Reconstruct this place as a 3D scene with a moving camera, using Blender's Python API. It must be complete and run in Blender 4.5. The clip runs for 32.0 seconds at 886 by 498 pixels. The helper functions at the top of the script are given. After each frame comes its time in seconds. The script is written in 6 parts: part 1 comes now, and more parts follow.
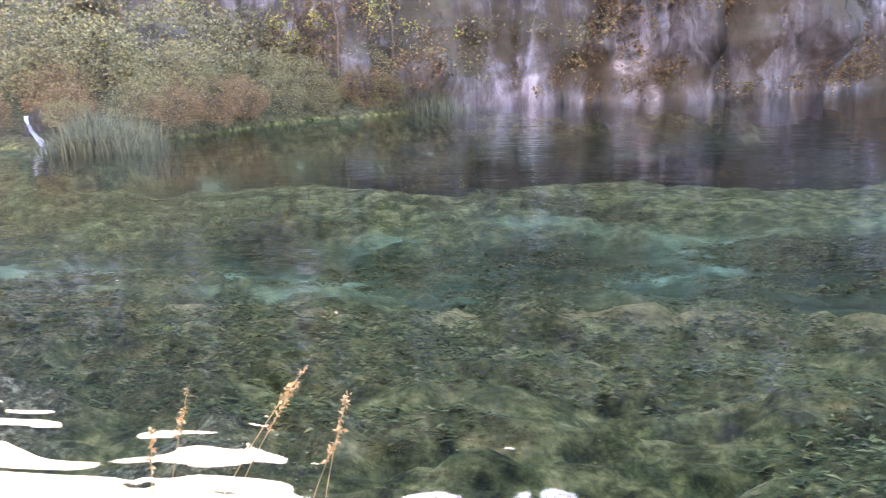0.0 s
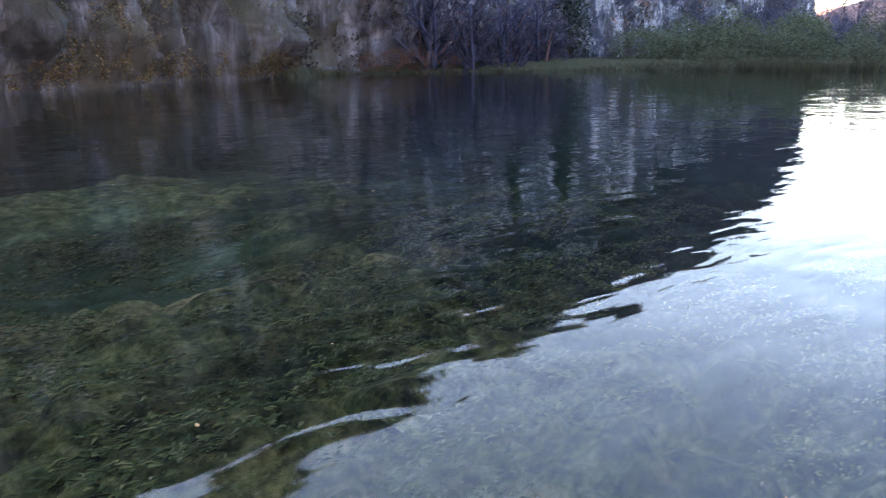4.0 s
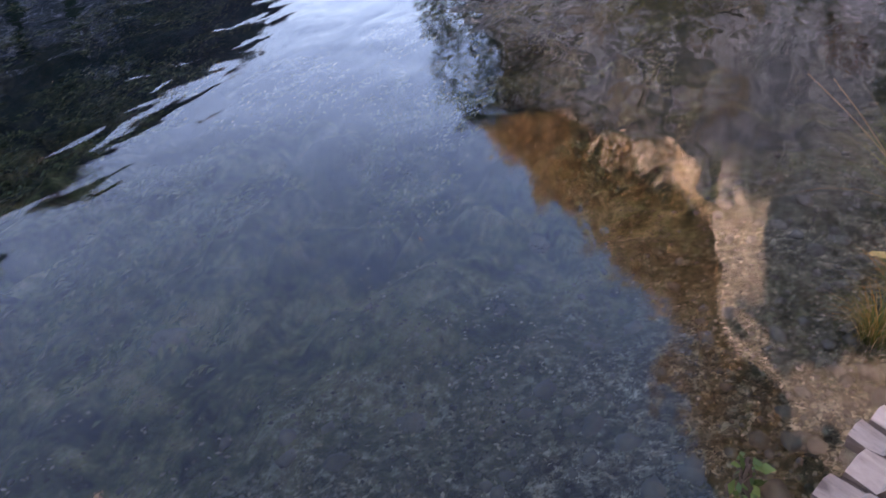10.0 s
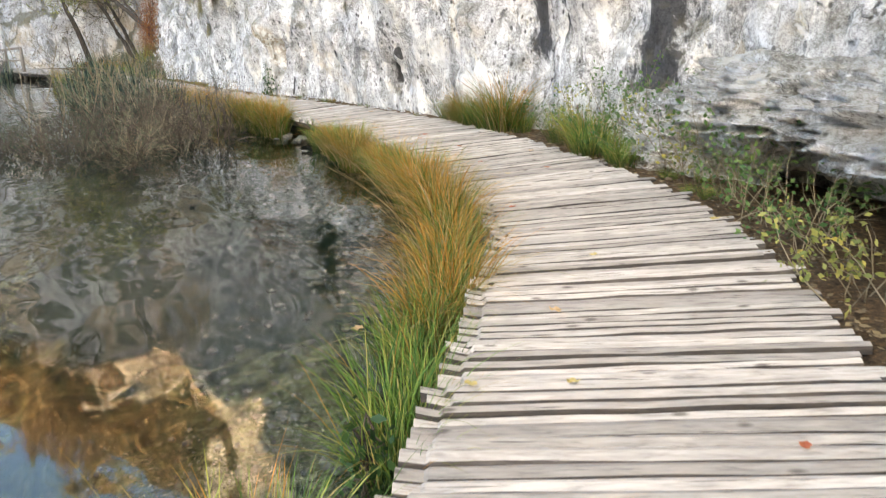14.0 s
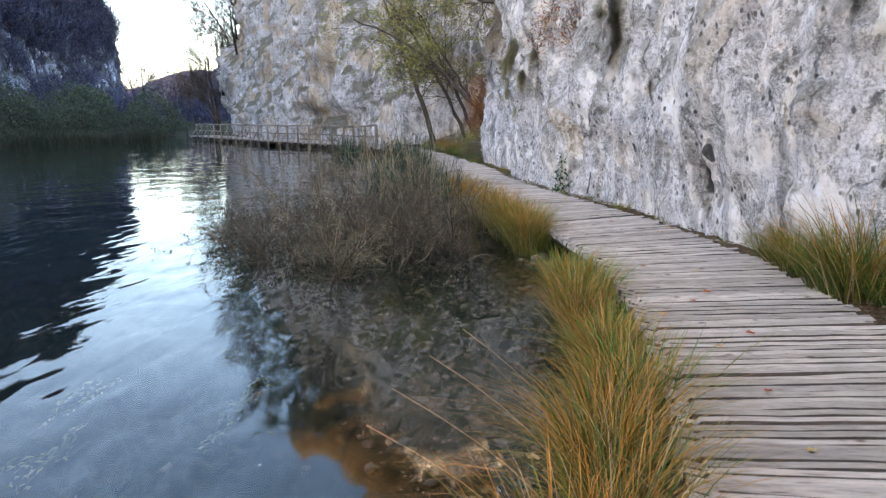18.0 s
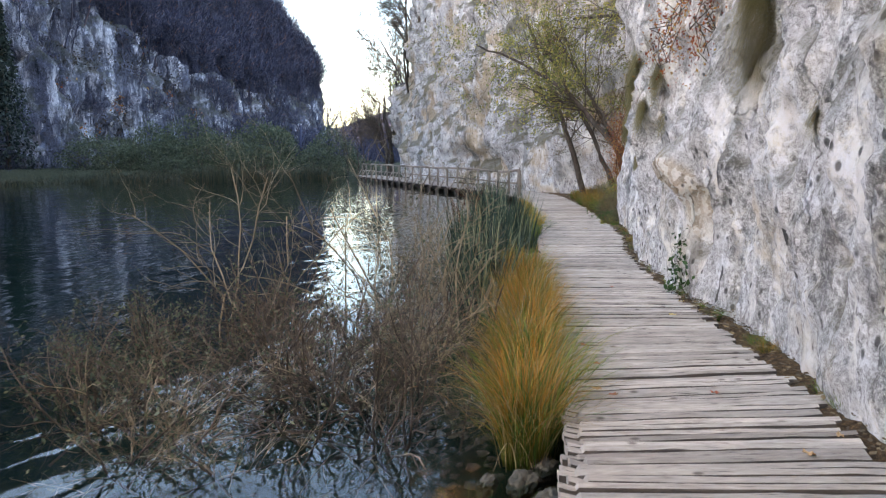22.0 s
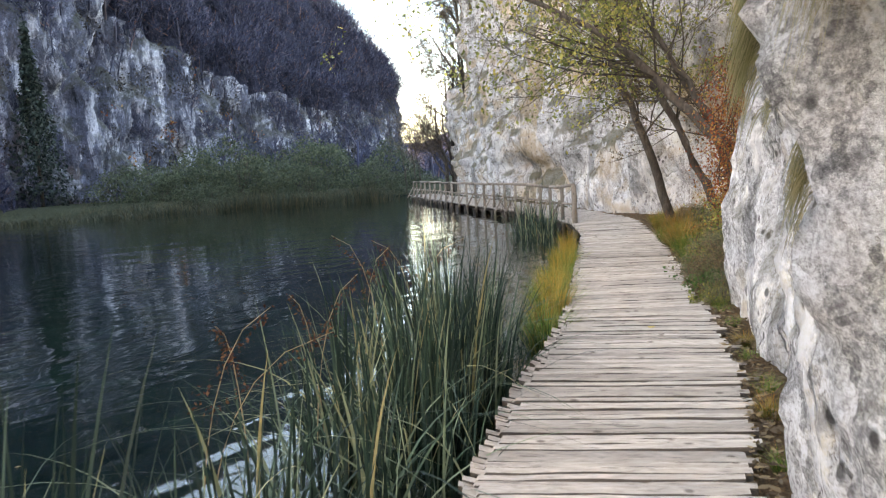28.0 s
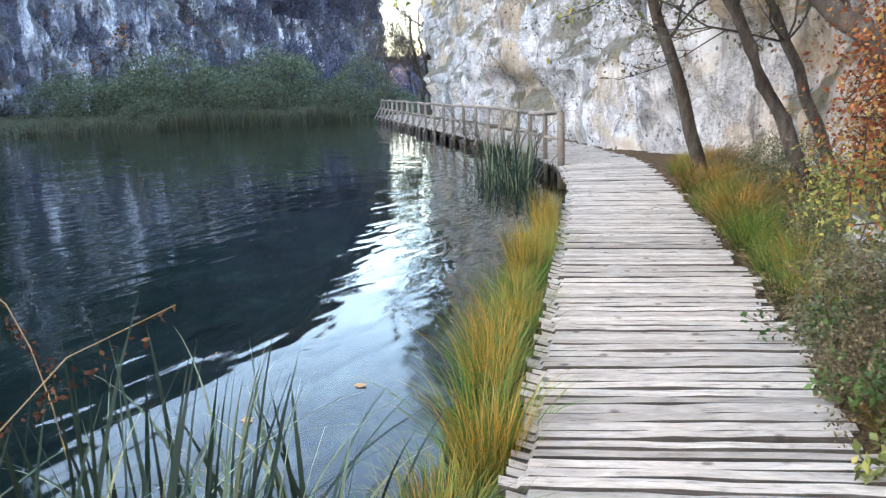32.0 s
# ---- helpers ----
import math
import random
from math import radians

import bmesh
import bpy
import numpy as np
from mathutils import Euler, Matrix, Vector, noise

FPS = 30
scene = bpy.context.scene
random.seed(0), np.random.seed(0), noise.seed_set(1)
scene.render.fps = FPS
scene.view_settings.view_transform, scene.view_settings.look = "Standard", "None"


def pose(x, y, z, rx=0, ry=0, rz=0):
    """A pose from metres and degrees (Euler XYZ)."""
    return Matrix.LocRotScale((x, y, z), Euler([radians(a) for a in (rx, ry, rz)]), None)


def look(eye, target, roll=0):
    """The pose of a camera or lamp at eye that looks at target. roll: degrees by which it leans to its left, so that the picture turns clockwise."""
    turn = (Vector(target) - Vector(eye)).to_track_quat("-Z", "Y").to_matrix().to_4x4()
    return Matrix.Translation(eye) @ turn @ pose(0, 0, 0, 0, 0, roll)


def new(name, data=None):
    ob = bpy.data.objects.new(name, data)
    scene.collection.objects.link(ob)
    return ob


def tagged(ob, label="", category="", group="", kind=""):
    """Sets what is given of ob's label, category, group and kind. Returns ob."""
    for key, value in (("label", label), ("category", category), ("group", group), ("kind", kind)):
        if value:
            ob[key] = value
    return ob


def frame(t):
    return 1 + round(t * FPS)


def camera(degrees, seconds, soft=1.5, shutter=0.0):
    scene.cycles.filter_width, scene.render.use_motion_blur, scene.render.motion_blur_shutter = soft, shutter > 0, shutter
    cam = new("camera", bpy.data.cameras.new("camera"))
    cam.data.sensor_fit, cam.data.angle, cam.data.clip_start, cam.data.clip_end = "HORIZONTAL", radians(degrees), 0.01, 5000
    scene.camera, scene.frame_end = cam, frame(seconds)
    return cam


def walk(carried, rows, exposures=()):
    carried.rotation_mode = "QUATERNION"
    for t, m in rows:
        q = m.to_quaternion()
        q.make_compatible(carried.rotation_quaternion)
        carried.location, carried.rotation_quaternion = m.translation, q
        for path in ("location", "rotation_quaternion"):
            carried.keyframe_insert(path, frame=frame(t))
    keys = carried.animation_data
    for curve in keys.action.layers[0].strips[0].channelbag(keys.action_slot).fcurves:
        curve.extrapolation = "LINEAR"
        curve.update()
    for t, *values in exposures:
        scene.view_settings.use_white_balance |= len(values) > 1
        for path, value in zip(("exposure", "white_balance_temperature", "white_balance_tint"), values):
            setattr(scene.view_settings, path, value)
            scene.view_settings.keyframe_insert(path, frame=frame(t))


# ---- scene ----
PATH = [
    (0, (0.017, -0.521, 1.537), (-0.456, 1.367, 1.078), -2.5),
    (0.5, (0.017, -0.521, 1.537), (-0.232, 1.400, 1.041), -2.0),
    (1, (0.017, -0.521, 1.537), (-0.020, 1.407, 1.007), -1.2),
    (1.5, (0.017, -0.521, 1.537), (0.169, 1.395, 0.984), -0.7),
    (2, (0.017, -0.521, 1.537), (0.339, 1.371, 0.975), -0.8),
    (2.5, (0.017, -0.521, 1.537), (0.550, 1.326, 0.987), -0.7),
    (3, (0.017, -0.521, 1.537), (0.799, 1.240, 1.003), -0.8),
    (3.5, (0.017, -0.521, 1.537), (1.037, 1.116, 1.006), -0.0),
    (4, (0.017, -0.521, 1.537), (1.227, 0.990, 1.037), -0.1),
    (4.5, (0.017, -0.521, 1.537), (1.392, 0.857, 1.079), -0.6),
    (5, (0.017, -0.521, 1.537), (1.537, 0.715, 1.134), -1.2),
    (5.5, (0.017, -0.521, 1.537), (1.663, 0.564, 1.202), -1.3),
    (6, (0.017, -0.521, 1.537), (1.768, 0.417, 1.303), -0.7),
    (6.5, (0.017, -0.521, 1.537), (1.834, 0.303, 1.404), -0.8),
    (7, (0.017, -0.521, 1.537), (1.880, 0.201, 1.442), -0.7),
    (7.5, (0.017, -0.521, 1.537), (1.911, 0.112, 1.425), -3.1),
    (8, (0.017, -0.521, 1.537), (1.920, 0.050, 1.310), -3.2),
    (8.5, (0.017, -0.521, 1.537), (1.910, -0.019, 1.129), -4.0),
    (9, (-0.026, -0.478, 1.539), (1.825, -0.025, 0.934), -3.1),
    (9.5, (-0.128, -0.337, 1.561), (1.658, 0.064, 0.755), -2.3),
    (10, (-0.226, -0.288, 1.559), (1.431, 0.247, 0.574), -1.6),
    (10.5, (-0.257, -0.268, 1.565), (1.259, 0.346, 0.414), -3.1),
    (11, (-0.195, -0.348, 1.499), (1.274, 0.231, 0.271), -5.9),
    (11.5, (-0.011, -0.519, 1.48), (1.507, -0.166, 0.227), -7.5),
    (12, (0.217, -0.736, 1.504), (1.845, -0.736, 0.343), -5.5),
    (12.5, (0.445, -0.966, 1.503), (2.14, -1.276, 0.487), -6.8),
    (13, (0.744, -1.13, 1.538), (2.44, -1.723, 0.658), -5.6),
    (13.5, (1.077, -1.388, 1.51), (2.818, -2.087, 0.818), -2.9),
    (14, (1.492, -1.597, 1.546), (3.302, -2.234, 0.983), -2.0),
    (14.5, (1.932, -1.827, 1.58), (3.792, -2.38, 1.098), -2.5),
    (15, (2.339, -2.102, 1.629), (4.243, -2.485, 1.153), -2.2),
    (15.5, (2.717, -2.273, 1.602), (4.647, -2.496, 1.127), -1.4),
    (16, (3.099, -2.501, 1.592), (5.042, -2.586, 1.126), -0.4),
    (16.5, (3.502, -2.774, 1.580), (5.451, -2.761, 1.132), 0.7),
    (17, (3.966, -3.067, 1.571), (5.919, -2.976, 1.150), 1.3),
    (17.5, (4.534, -3.356, 1.572), (6.489, -3.190, 1.184), 0.5),
    (18, (5.167, -3.635, 1.579), (7.121, -3.389, 1.229), -1.2),
    (18.5, (5.814, -3.920, 1.567), (7.733, -3.470, 1.230), -1.1),
    (19, (6.453, -4.173, 1.578), (8.329, -3.559, 1.257), -1.3),
    (19.5, (7.051, -4.412, 1.600), (8.872, -3.646, 1.287), -0.8),
    (20, (7.728, -4.598, 1.610), (9.534, -3.781, 1.338), -0.8),
    (20.5, (8.414, -4.708, 1.627), (10.239, -3.915, 1.428), -0.3),
    (21, (9.113, -4.782, 1.627), (10.927, -3.965, 1.426), 0.1),
    (21.5, (9.889, -4.812, 1.634), (11.730, -4.066, 1.403), 0.4),
    (22, (10.682, -4.812, 1.619), (12.526, -4.076, 1.377), -0.3),
    (22.5, (11.469, -4.827, 1.602), (13.319, -4.106, 1.366), -0.4),
    (23, (12.219, -4.829, 1.587), (14.048, -4.055, 1.351), -0.6),
    (23.5, (12.962, -4.816, 1.575), (14.774, -3.996, 1.367), -2.2),
    (24, (13.641, -4.724, 1.572), (15.350, -3.705, 1.369), -1.8),
    (24.5, (14.333, -4.538, 1.554), (15.882, -3.297, 1.307), -2.3),
    (25, (15.049, -4.368, 1.557), (16.638, -3.173, 1.337), -2.7),
    (25.5, (15.880, -4.215, 1.533), (17.636, -3.276, 1.344), -3.5),
    (26, (16.768, -4.084, 1.535), (18.554, -3.205, 1.344), -4.0),
    (26.5, (17.677, -3.965, 1.556), (19.445, -3.053, 1.348), -4.5),
    (27, (18.569, -3.825, 1.581), (20.301, -2.850, 1.355), -4.7),
    (27.5, (19.395, -3.622, 1.596), (21.109, -2.619, 1.366), -4.5),
    (28, (20.114, -3.316, 1.596), (21.850, -2.344, 1.392), -3.4),
    (28.5, (20.839, -3.007, 1.599), (22.613, -2.098, 1.442), -2.7),
    (29, (21.529, -2.704, 1.584), (23.351, -1.884, 1.488), -2.8),
    (29.5, (22.243, -2.430, 1.554), (24.070, -1.623, 1.433), -4.6),
    (30, (22.950, -2.176, 1.530), (24.810, -1.458, 1.377), -2.0),
    (30.5, (23.614, -1.939, 1.527), (25.467, -1.218, 1.307), -2.1),
    (31, (24.285, -1.731, 1.513), (26.118, -0.986, 1.219), -2.1),
    (31.5, (24.970, -1.563, 1.505), (26.756, -0.733, 1.157), -2.8),
    (32, (25.499, -1.504, 1.522), (27.216, -0.564, 1.115), -2.1),
]
EXPOSURES = [(0, 5.1, 7450, 34), (2, 5.48, 7450, 37), (3, 5.18, 7150, 38), (3.5, 4.2, 7200, 28), (5.5, 3.0, 6800, 24), (6, 2.7, 6700, 24), (7, 1.55, 6600, 29), (8, 1.6, 6600, 31), (9, 2.45, 6250, 34), (10, 2.65, 6550, 39), (11, 3.55, 7300, 40), (12, 3.16, 6750, 15), (13, 3.56, 7300, 10), (14, 3.59, 7600, 11), (15.5, 3.8, 7700, 14), (18, 2.9, 6700, 18), (19, 3.0, 6700, 18), (21, 3.05, 6700, 17), (23, 3.0, 7500, 19), (24, 2.9, 7450, 19), (25, 3.45, 7700, 19), (28, 3.45, 8100, 16), (29, 3.07, 8100, 17), (30, 3.05, 8300, 16), (31, 3.55, 8300, 16), (32, 3.9, 7050, 14)]
cam = camera(59.0, 32.0, 1.15, 0.2)
walk(cam, [(t, look(eye, target, roll)) for t, eye, target, roll in PATH], EXPOSURES)

# ---- world, sun and sky ----
SUN_ELEV, SUN_AZ = radians(15), radians(-38)  # azimuth from +Y towards +X
world = bpy.data.worlds.new("gorge_sky")
scene.world = world
world.use_nodes = True
wn, wl = world.node_tree.nodes, world.node_tree.links
sky = wn.new("ShaderNodeTexSky")
sky.sky_type = "NISHITA"
sky.sun_disc = False
sky.sun_elevation, sky.sun_rotation = SUN_ELEV, SUN_AZ
sky.dust_density, sky.air_density, sky.ozone_density = 1.2, 1.0, 1.4
wn["Background"].inputs["Strength"].default_value = 0.15
wl.new(sky.outputs[0], wn["Background"].inputs["Color"])
sun = new("sun", bpy.data.lights.new("sun", "SUN"))
sun.data.energy, sun.data.angle, sun.data.color = 3.6, radians(0.6), (1.0, 0.72, 0.42)
to_sun = Vector((math.sin(SUN_AZ) * math.cos(SUN_ELEV), math.cos(SUN_AZ) * math.cos(SUN_ELEV), math.sin(SUN_ELEV)))
sun.matrix_world = look(to_sun * 100, (0, 0, 0))


# ---- small tools ----
def vnoise(p, seed=0):
    """Smooth value noise in -1..1 at the points p (n, 3)."""
    i = np.floor(p).astype(np.int64)
    f = p - i
    u = f * f * (3 - 2 * f)
    out = np.zeros(len(p))
    for c in range(8):
        o = np.array([c & 1, c >> 1 & 1, c >> 2])
        k = i + o
        h = (k[:, 0] * 73856093 ^ k[:, 1] * 19349663 ^ k[:, 2] * 83492791 ^ (seed * 2654435761)) & 0xFFFFFFFF
        h = (h ^ (h >> 13)) * 1274126177 & 0xFFFFFFFF
        h = (h ^ (h >> 16)) & 0xFFFF
        out += np.where(o, u, 1 - u).prod(1) * (h / 32767.5 - 1)
    return out


def fbm(p, octaves=4, seed=0, gain=0.5):
    p = np.asarray(p, float)
    out, a = np.zeros(len(p)), 1.0
    for k in range(octaves):
        out += a * vnoise(p * 2.03 ** k + 17.3 * k, seed + k)
        a *= gain
    return out


def ridged(p, octaves=4, seed=0):
    out, a = np.zeros(len(p)), 1.0
    for k in range(octaves):
        out += a * (1 - 2 * np.abs(vnoise(p * 2.1 ** k + 9.1 * k, seed + k)))
        a *= 0.5
    return out


def mesh_of(name, verts, faces, smooth=True):
    me = bpy.data.meshes.new(name)
    me.from_pydata(np.asarray(verts, float).tolist(), [], [list(map(int, f)) for f in faces])
    if smooth:
        me.polygons.foreach_set("use_smooth", [True] * len(me.polygons))
    me.update()
    return me


def grid_faces(rows, cols):
    a = (np.arange(rows - 1)[:, None] * cols + np.arange(cols - 1)).ravel()
    return np.stack([a, a + 1, a + cols + 1, a + cols], 1)


def part(name, shape, material, parent=None, label=""):
    """Links a mesh or a bmesh as one object, under a thing if one is given."""
    if isinstance(shape, bmesh.types.BMesh):
        me = bpy.data.meshes.new(name)
        shape.to_mesh(me)
        shape.free()
    else:
        me = shape
    ob = new(name, me)
    if material and not me.materials:
        me.materials.append(material)
    if parent:
        ob.parent = parent
    if label:
        ob["label"] = label
    return ob


def along(points, step):
    """Points every step metres along a smoothed line."""
    p = np.array(points, float)
    d = np.r_[0, np.cumsum(np.hypot(*np.diff(p, axis=0).T))]
    fine = np.arange(0, d[-1], step)
    out = np.stack([np.interp(fine, d, p[:, 0]), np.interp(fine, d, p[:, 1])], 1)
    k = max(1, int(0.8 / step))
    pad = np.concatenate([np.repeat(out[:1], k, 0), out, np.repeat(out[-1:], k, 0)])
    ker = np.ones(2 * k + 1) / (2 * k + 1)
    return np.stack([np.convolve(pad[:, j], ker, "valid") for j in (0, 1)], 1)


# ---- materials ----
def material(name, rough=0.8, spec=0.3):
    m = bpy.data.materials.new(name)
    m.use_nodes = True
    b = m.node_tree.nodes["Principled BSDF"]
    b.inputs["Roughness"].default_value = rough
    b.inputs["Specular IOR Level"].default_value = spec
    return m, m.node_tree.nodes, m.node_tree.links, b


def coords(n, l, scale=(1, 1, 1), rot=(0, 0, 0), kind="Object"):
    t = n.new("ShaderNodeTexCoord")
    mp = n.new("ShaderNodeMapping")
    mp.inputs["Scale"].default_value = scale
    mp.inputs["Rotation"].default_value = rot
    l.new(t.outputs[kind], mp.inputs[0])
    return mp.outputs[0]


def noise_node(n, l, vec, scale, detail=5, rough=0.6, dist=0.0):
    t = n.new("ShaderNodeTexNoise")
    t.inputs["Scale"].default_value, t.inputs["Detail"].default_value = scale, detail
    t.inputs["Roughness"].default_value, t.inputs["Distortion"].default_value = rough, dist
    l.new(vec, t.inputs["Vector"])
    return t.outputs["Fac"]


def ramp(n, l, fac, stops, mode="LINEAR"):
    r = n.new("ShaderNodeValToRGB")
    r.color_ramp.interpolation = mode
    e = r.color_ramp.elements
    while len(e) < len(stops):
        e.new(0.5)
    for el, (p, c) in zip(e, stops):
        el.position = p
        el.color = (*c, 1) if len(c) == 3 else c
    l.new(fac, r.inputs[0])
    return r.outputs[0]


def grey(v):
    return (v, v, v)


def mix(n, l, fac, a, b, mode="MIX"):
    m = n.new("ShaderNodeMix")
    m.data_type, m.blend_type = "RGBA", mode
    for key, val in ((0, fac), (6, a), (7, b)):
        if isinstance(val, (int, float)):
            m.inputs[key].default_value = val
        elif isinstance(val, tuple):
            m.inputs[key].default_value = (*val, 1)
        else:
            l.new(val, m.inputs[key])
    return m.outputs[2]


def math_node(n, l, op, a, b=0.0):
    m = n.new("ShaderNodeMath")
    m.operation = op
    for key, val in ((0, a), (1, b)):
        if isinstance(val, (int, float)):
            m.inputs[key].default_value = val
        else:
            l.new(val, m.inputs[key])
    return m.outputs[0]


def bump(n, l, b, height, strength=0.5, distance=0.05):
    k = n.new("ShaderNodeBump")
    k.inputs["Strength"].default_value, k.inputs["Distance"].default_value = strength, distance
    l.new(height, k.inputs["Height"])
    l.new(k.outputs[0], b.inputs["Normal"])
    return k


def limestone(name, pale, mid, dark, ochre, streaks=0.5, plants=0.4, tint=(0.17, 0.13, 0.07), sc=1.0, stretch=0.7, stains=0.0, pitted=0.53, scree=None, bands=(), spalls=(), slot_shade=(), rusty=0.58):
    m, n, l, b = material(name, 0.88, 0.2)
    v = coords(n, l, (sc, sc, sc))
    tall = coords(n, l, (sc, sc, stretch * sc))
    taller = coords(n, l, (sc, sc, 0.09 * sc))
    c = ramp(n, l, noise_node(n, l, tall, 1.5, 12, 0.74, 0.15), [(0.33, dark), (0.40, mid), (0.52, mid), (0.60, pale)])
    fine = noise_node(n, l, v, 30, 6, 0.8)
    c = mix(n, l, 0.55, c, ramp(n, l, fine, [(0.39, grey(0.15)), (0.5, grey(0.5)), (0.61, grey(0.88))]), "OVERLAY")
    grain = noise_node(n, l, v, 75, 4, 0.85)
    c = mix(n, l, 0.4, c, ramp(n, l, grain, [(0.40, grey(0.12)), (0.47, grey(0.5)), (0.60, grey(0.72))]), "OVERLAY")
    blocks = n.new("ShaderNodeTexVoronoi")
    blocks.inputs["Scale"].default_value = 3.2
    shift = n.new("ShaderNodeVectorMath")
    shift.operation = "MULTIPLY_ADD"
    wobble = n.new("ShaderNodeTexNoise")
    wobble.inputs["Scale"].default_value, wobble.inputs["Detail"].default_value = 3.0, 6
    l.new(v, wobble.inputs["Vector"])
    l.new(wobble.outputs["Color"], shift.inputs[0])
    shift.inputs[1].default_value = (0.45, 0.45, 0.45)
    l.new(coords(n, l, (sc, sc, 0.55 * sc)), shift.inputs[2])
    l.new(shift.outputs[0], blocks.inputs["Vector"])
    tone = n.new("ShaderNodeSeparateColor")
    l.new(blocks.outputs["Color"], tone.inputs[0])
    c = mix(n, l, 0.6, c, ramp(n, l, tone.outputs[0], [(0.0, grey(0.28)), (0.5, grey(0.5)), (1.0, grey(0.72))]), "OVERLAY")
    chips = n.new("ShaderNodeTexVoronoi")
    chips.inputs["Scale"].default_value = 17.0
    l.new(shift.outputs[0], chips.inputs["Vector"])
    chip = n.new("ShaderNodeSeparateColor")
    l.new(chips.outputs["Color"], chip.inputs[0])
    c = mix(n, l, 0.7, c, ramp(n, l, chip.outputs[0], [(0.0, grey(0.18)), (0.25, grey(0.45)), (0.75, grey(0.55)), (1.0, grey(0.85))]), "OVERLAY")
    split = n.new("ShaderNodeTexVoronoi")
    split.feature = "DISTANCE_TO_EDGE"
    split.inputs["Scale"].default_value = 1.3
    bent = n.new("ShaderNodeVectorMath")
    bent.operation = "MULTIPLY"
    bent.inputs[1].default_value = (1, 1, 0.6)
    l.new(shift.outputs[0], bent.inputs[0])
    l.new(bent.outputs[0], split.inputs["Vector"])
    here = ramp(n, l, noise_node(n, l, v, 0.9, 3), [(0.47, grey(0)), (0.55, grey(1))])
    joint = math_node(n, l, "MULTIPLY", ramp(n, l, split.outputs["Distance"], [(0.0, grey(1)), (0.022, grey(0))]), here)
    c = mix(n, l, math_node(n, l, "MULTIPLY", joint, 0.5), c, (0.05, 0.047, 0.042))
    crag = noise_node(n, l, coords(n, l, (sc, sc, 0.75 * sc)), 4.6, 9, 0.78, 0.1)
    c = mix(n, l, 0.35, c, ramp(n, l, crag, [(0.39, grey(0.12)), (0.49, grey(0.5)), (0.60, grey(0.82))]), "OVERLAY")
    o = ramp(n, l, noise_node(n, l, v, 0.45, 5, 0.6, 0.6), [(rusty, grey(0)), (rusty + 0.09, grey(1))])
    c = mix(n, l, math_node(n, l, "MULTIPLY", o, 0.7), c, ochre)
    white = ramp(n, l, noise_node(n, l, coords(n, l, (2.2 * sc, 2.2 * sc, 0.4 * sc)), 1.4, 7, 0.7, 0.4), [(0.56, grey(0)), (0.64, grey(1))])
    c = mix(n, l, math_node(n, l, "MULTIPLY", white, 0.7), c, pale)
    s = ramp(n, l, noise_node(n, l, taller, 2.0, 6, 0.6, 0.3), [(0.60, grey(0)), (0.69, grey(1))])
    c = mix(n, l, math_node(n, l, "MULTIPLY", s, streaks), c, (0.035, 0.036, 0.04))
    if stains:
        wide = ramp(n, l, noise_node(n, l, taller, 0.75, 7, 0.62, 0.35), [(0.60, grey(0)), (0.64, grey(1))])
        c = mix(n, l, math_node(n, l, "MULTIPLY", wide, stains), c, (0.028, 0.03, 0.034))
    if bands:
        where = n.new("ShaderNodeSeparateXYZ")
        l.new(v, where.inputs[0])
        edge = math_node(n, l, "MULTIPLY", math_node(n, l, "SUBTRACT", noise_node(n, l, tall, 2.2, 8, 0.7, 0.4), 0.5), 2.2)
        for x0, half, low in bands:
            gap = math_node(n, l, "ABSOLUTE", math_node(n, l, "SUBTRACT", where.outputs[0], x0 * sc))
            near_ = math_node(n, l, "SUBTRACT", math_node(n, l, "SUBTRACT", 1.0, math_node(n, l, "MULTIPLY", gap, 1.0 / half)), math_node(n, l, "MULTIPLY", edge, 1.0))
            up = math_node(n, l, "MULTIPLY", math_node(n, l, "SUBTRACT", where.outputs[2], low), 1.5)
            both = ramp(n, l, math_node(n, l, "MINIMUM", near_, math_node(n, l, "ADD", up, edge)), [(0.35, grey(0)), (0.6, grey(0.92))])
            c = mix(n, l, both, c, (0.026, 0.027, 0.03))
    for x0, z0, rx, rz in spalls:
        far_ = []
        for axis, c0, half in ((0, x0, rx), (2, z0, rz)):
            q = math_node(n, l, "MULTIPLY", math_node(n, l, "SUBTRACT", where.outputs[axis], c0 * sc), 1.0 / half)
            far_.append(math_node(n, l, "MULTIPLY", q, q))
        spot = math_node(n, l, "ADD", math_node(n, l, "ADD", far_[0], far_[1]), math_node(n, l, "MULTIPLY", edge, 1.0))
        c = mix(n, l, ramp(n, l, spot, [(0.4, grey(0.5)), (0.9, grey(0))]), c, ramp(n, l, mix(n, l, 0.5, fine, chip.outputs[0]), [(0.2, (0.30, 0.21, 0.11)), (0.45, (0.66, 0.52, 0.33)), (0.62, (0.93, 0.88, 0.76))]))
    # Near-black ovals paint the shade inside deep hollows of the face.
    for x0, z0, rx, rz in slot_shade:
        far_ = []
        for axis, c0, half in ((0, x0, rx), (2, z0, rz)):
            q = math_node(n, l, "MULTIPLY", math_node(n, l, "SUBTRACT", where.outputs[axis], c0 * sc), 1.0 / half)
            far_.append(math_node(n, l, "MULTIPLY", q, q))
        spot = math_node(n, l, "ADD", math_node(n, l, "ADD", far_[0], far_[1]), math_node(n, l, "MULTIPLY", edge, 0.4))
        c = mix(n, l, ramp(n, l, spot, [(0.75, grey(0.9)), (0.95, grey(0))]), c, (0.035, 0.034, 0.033))
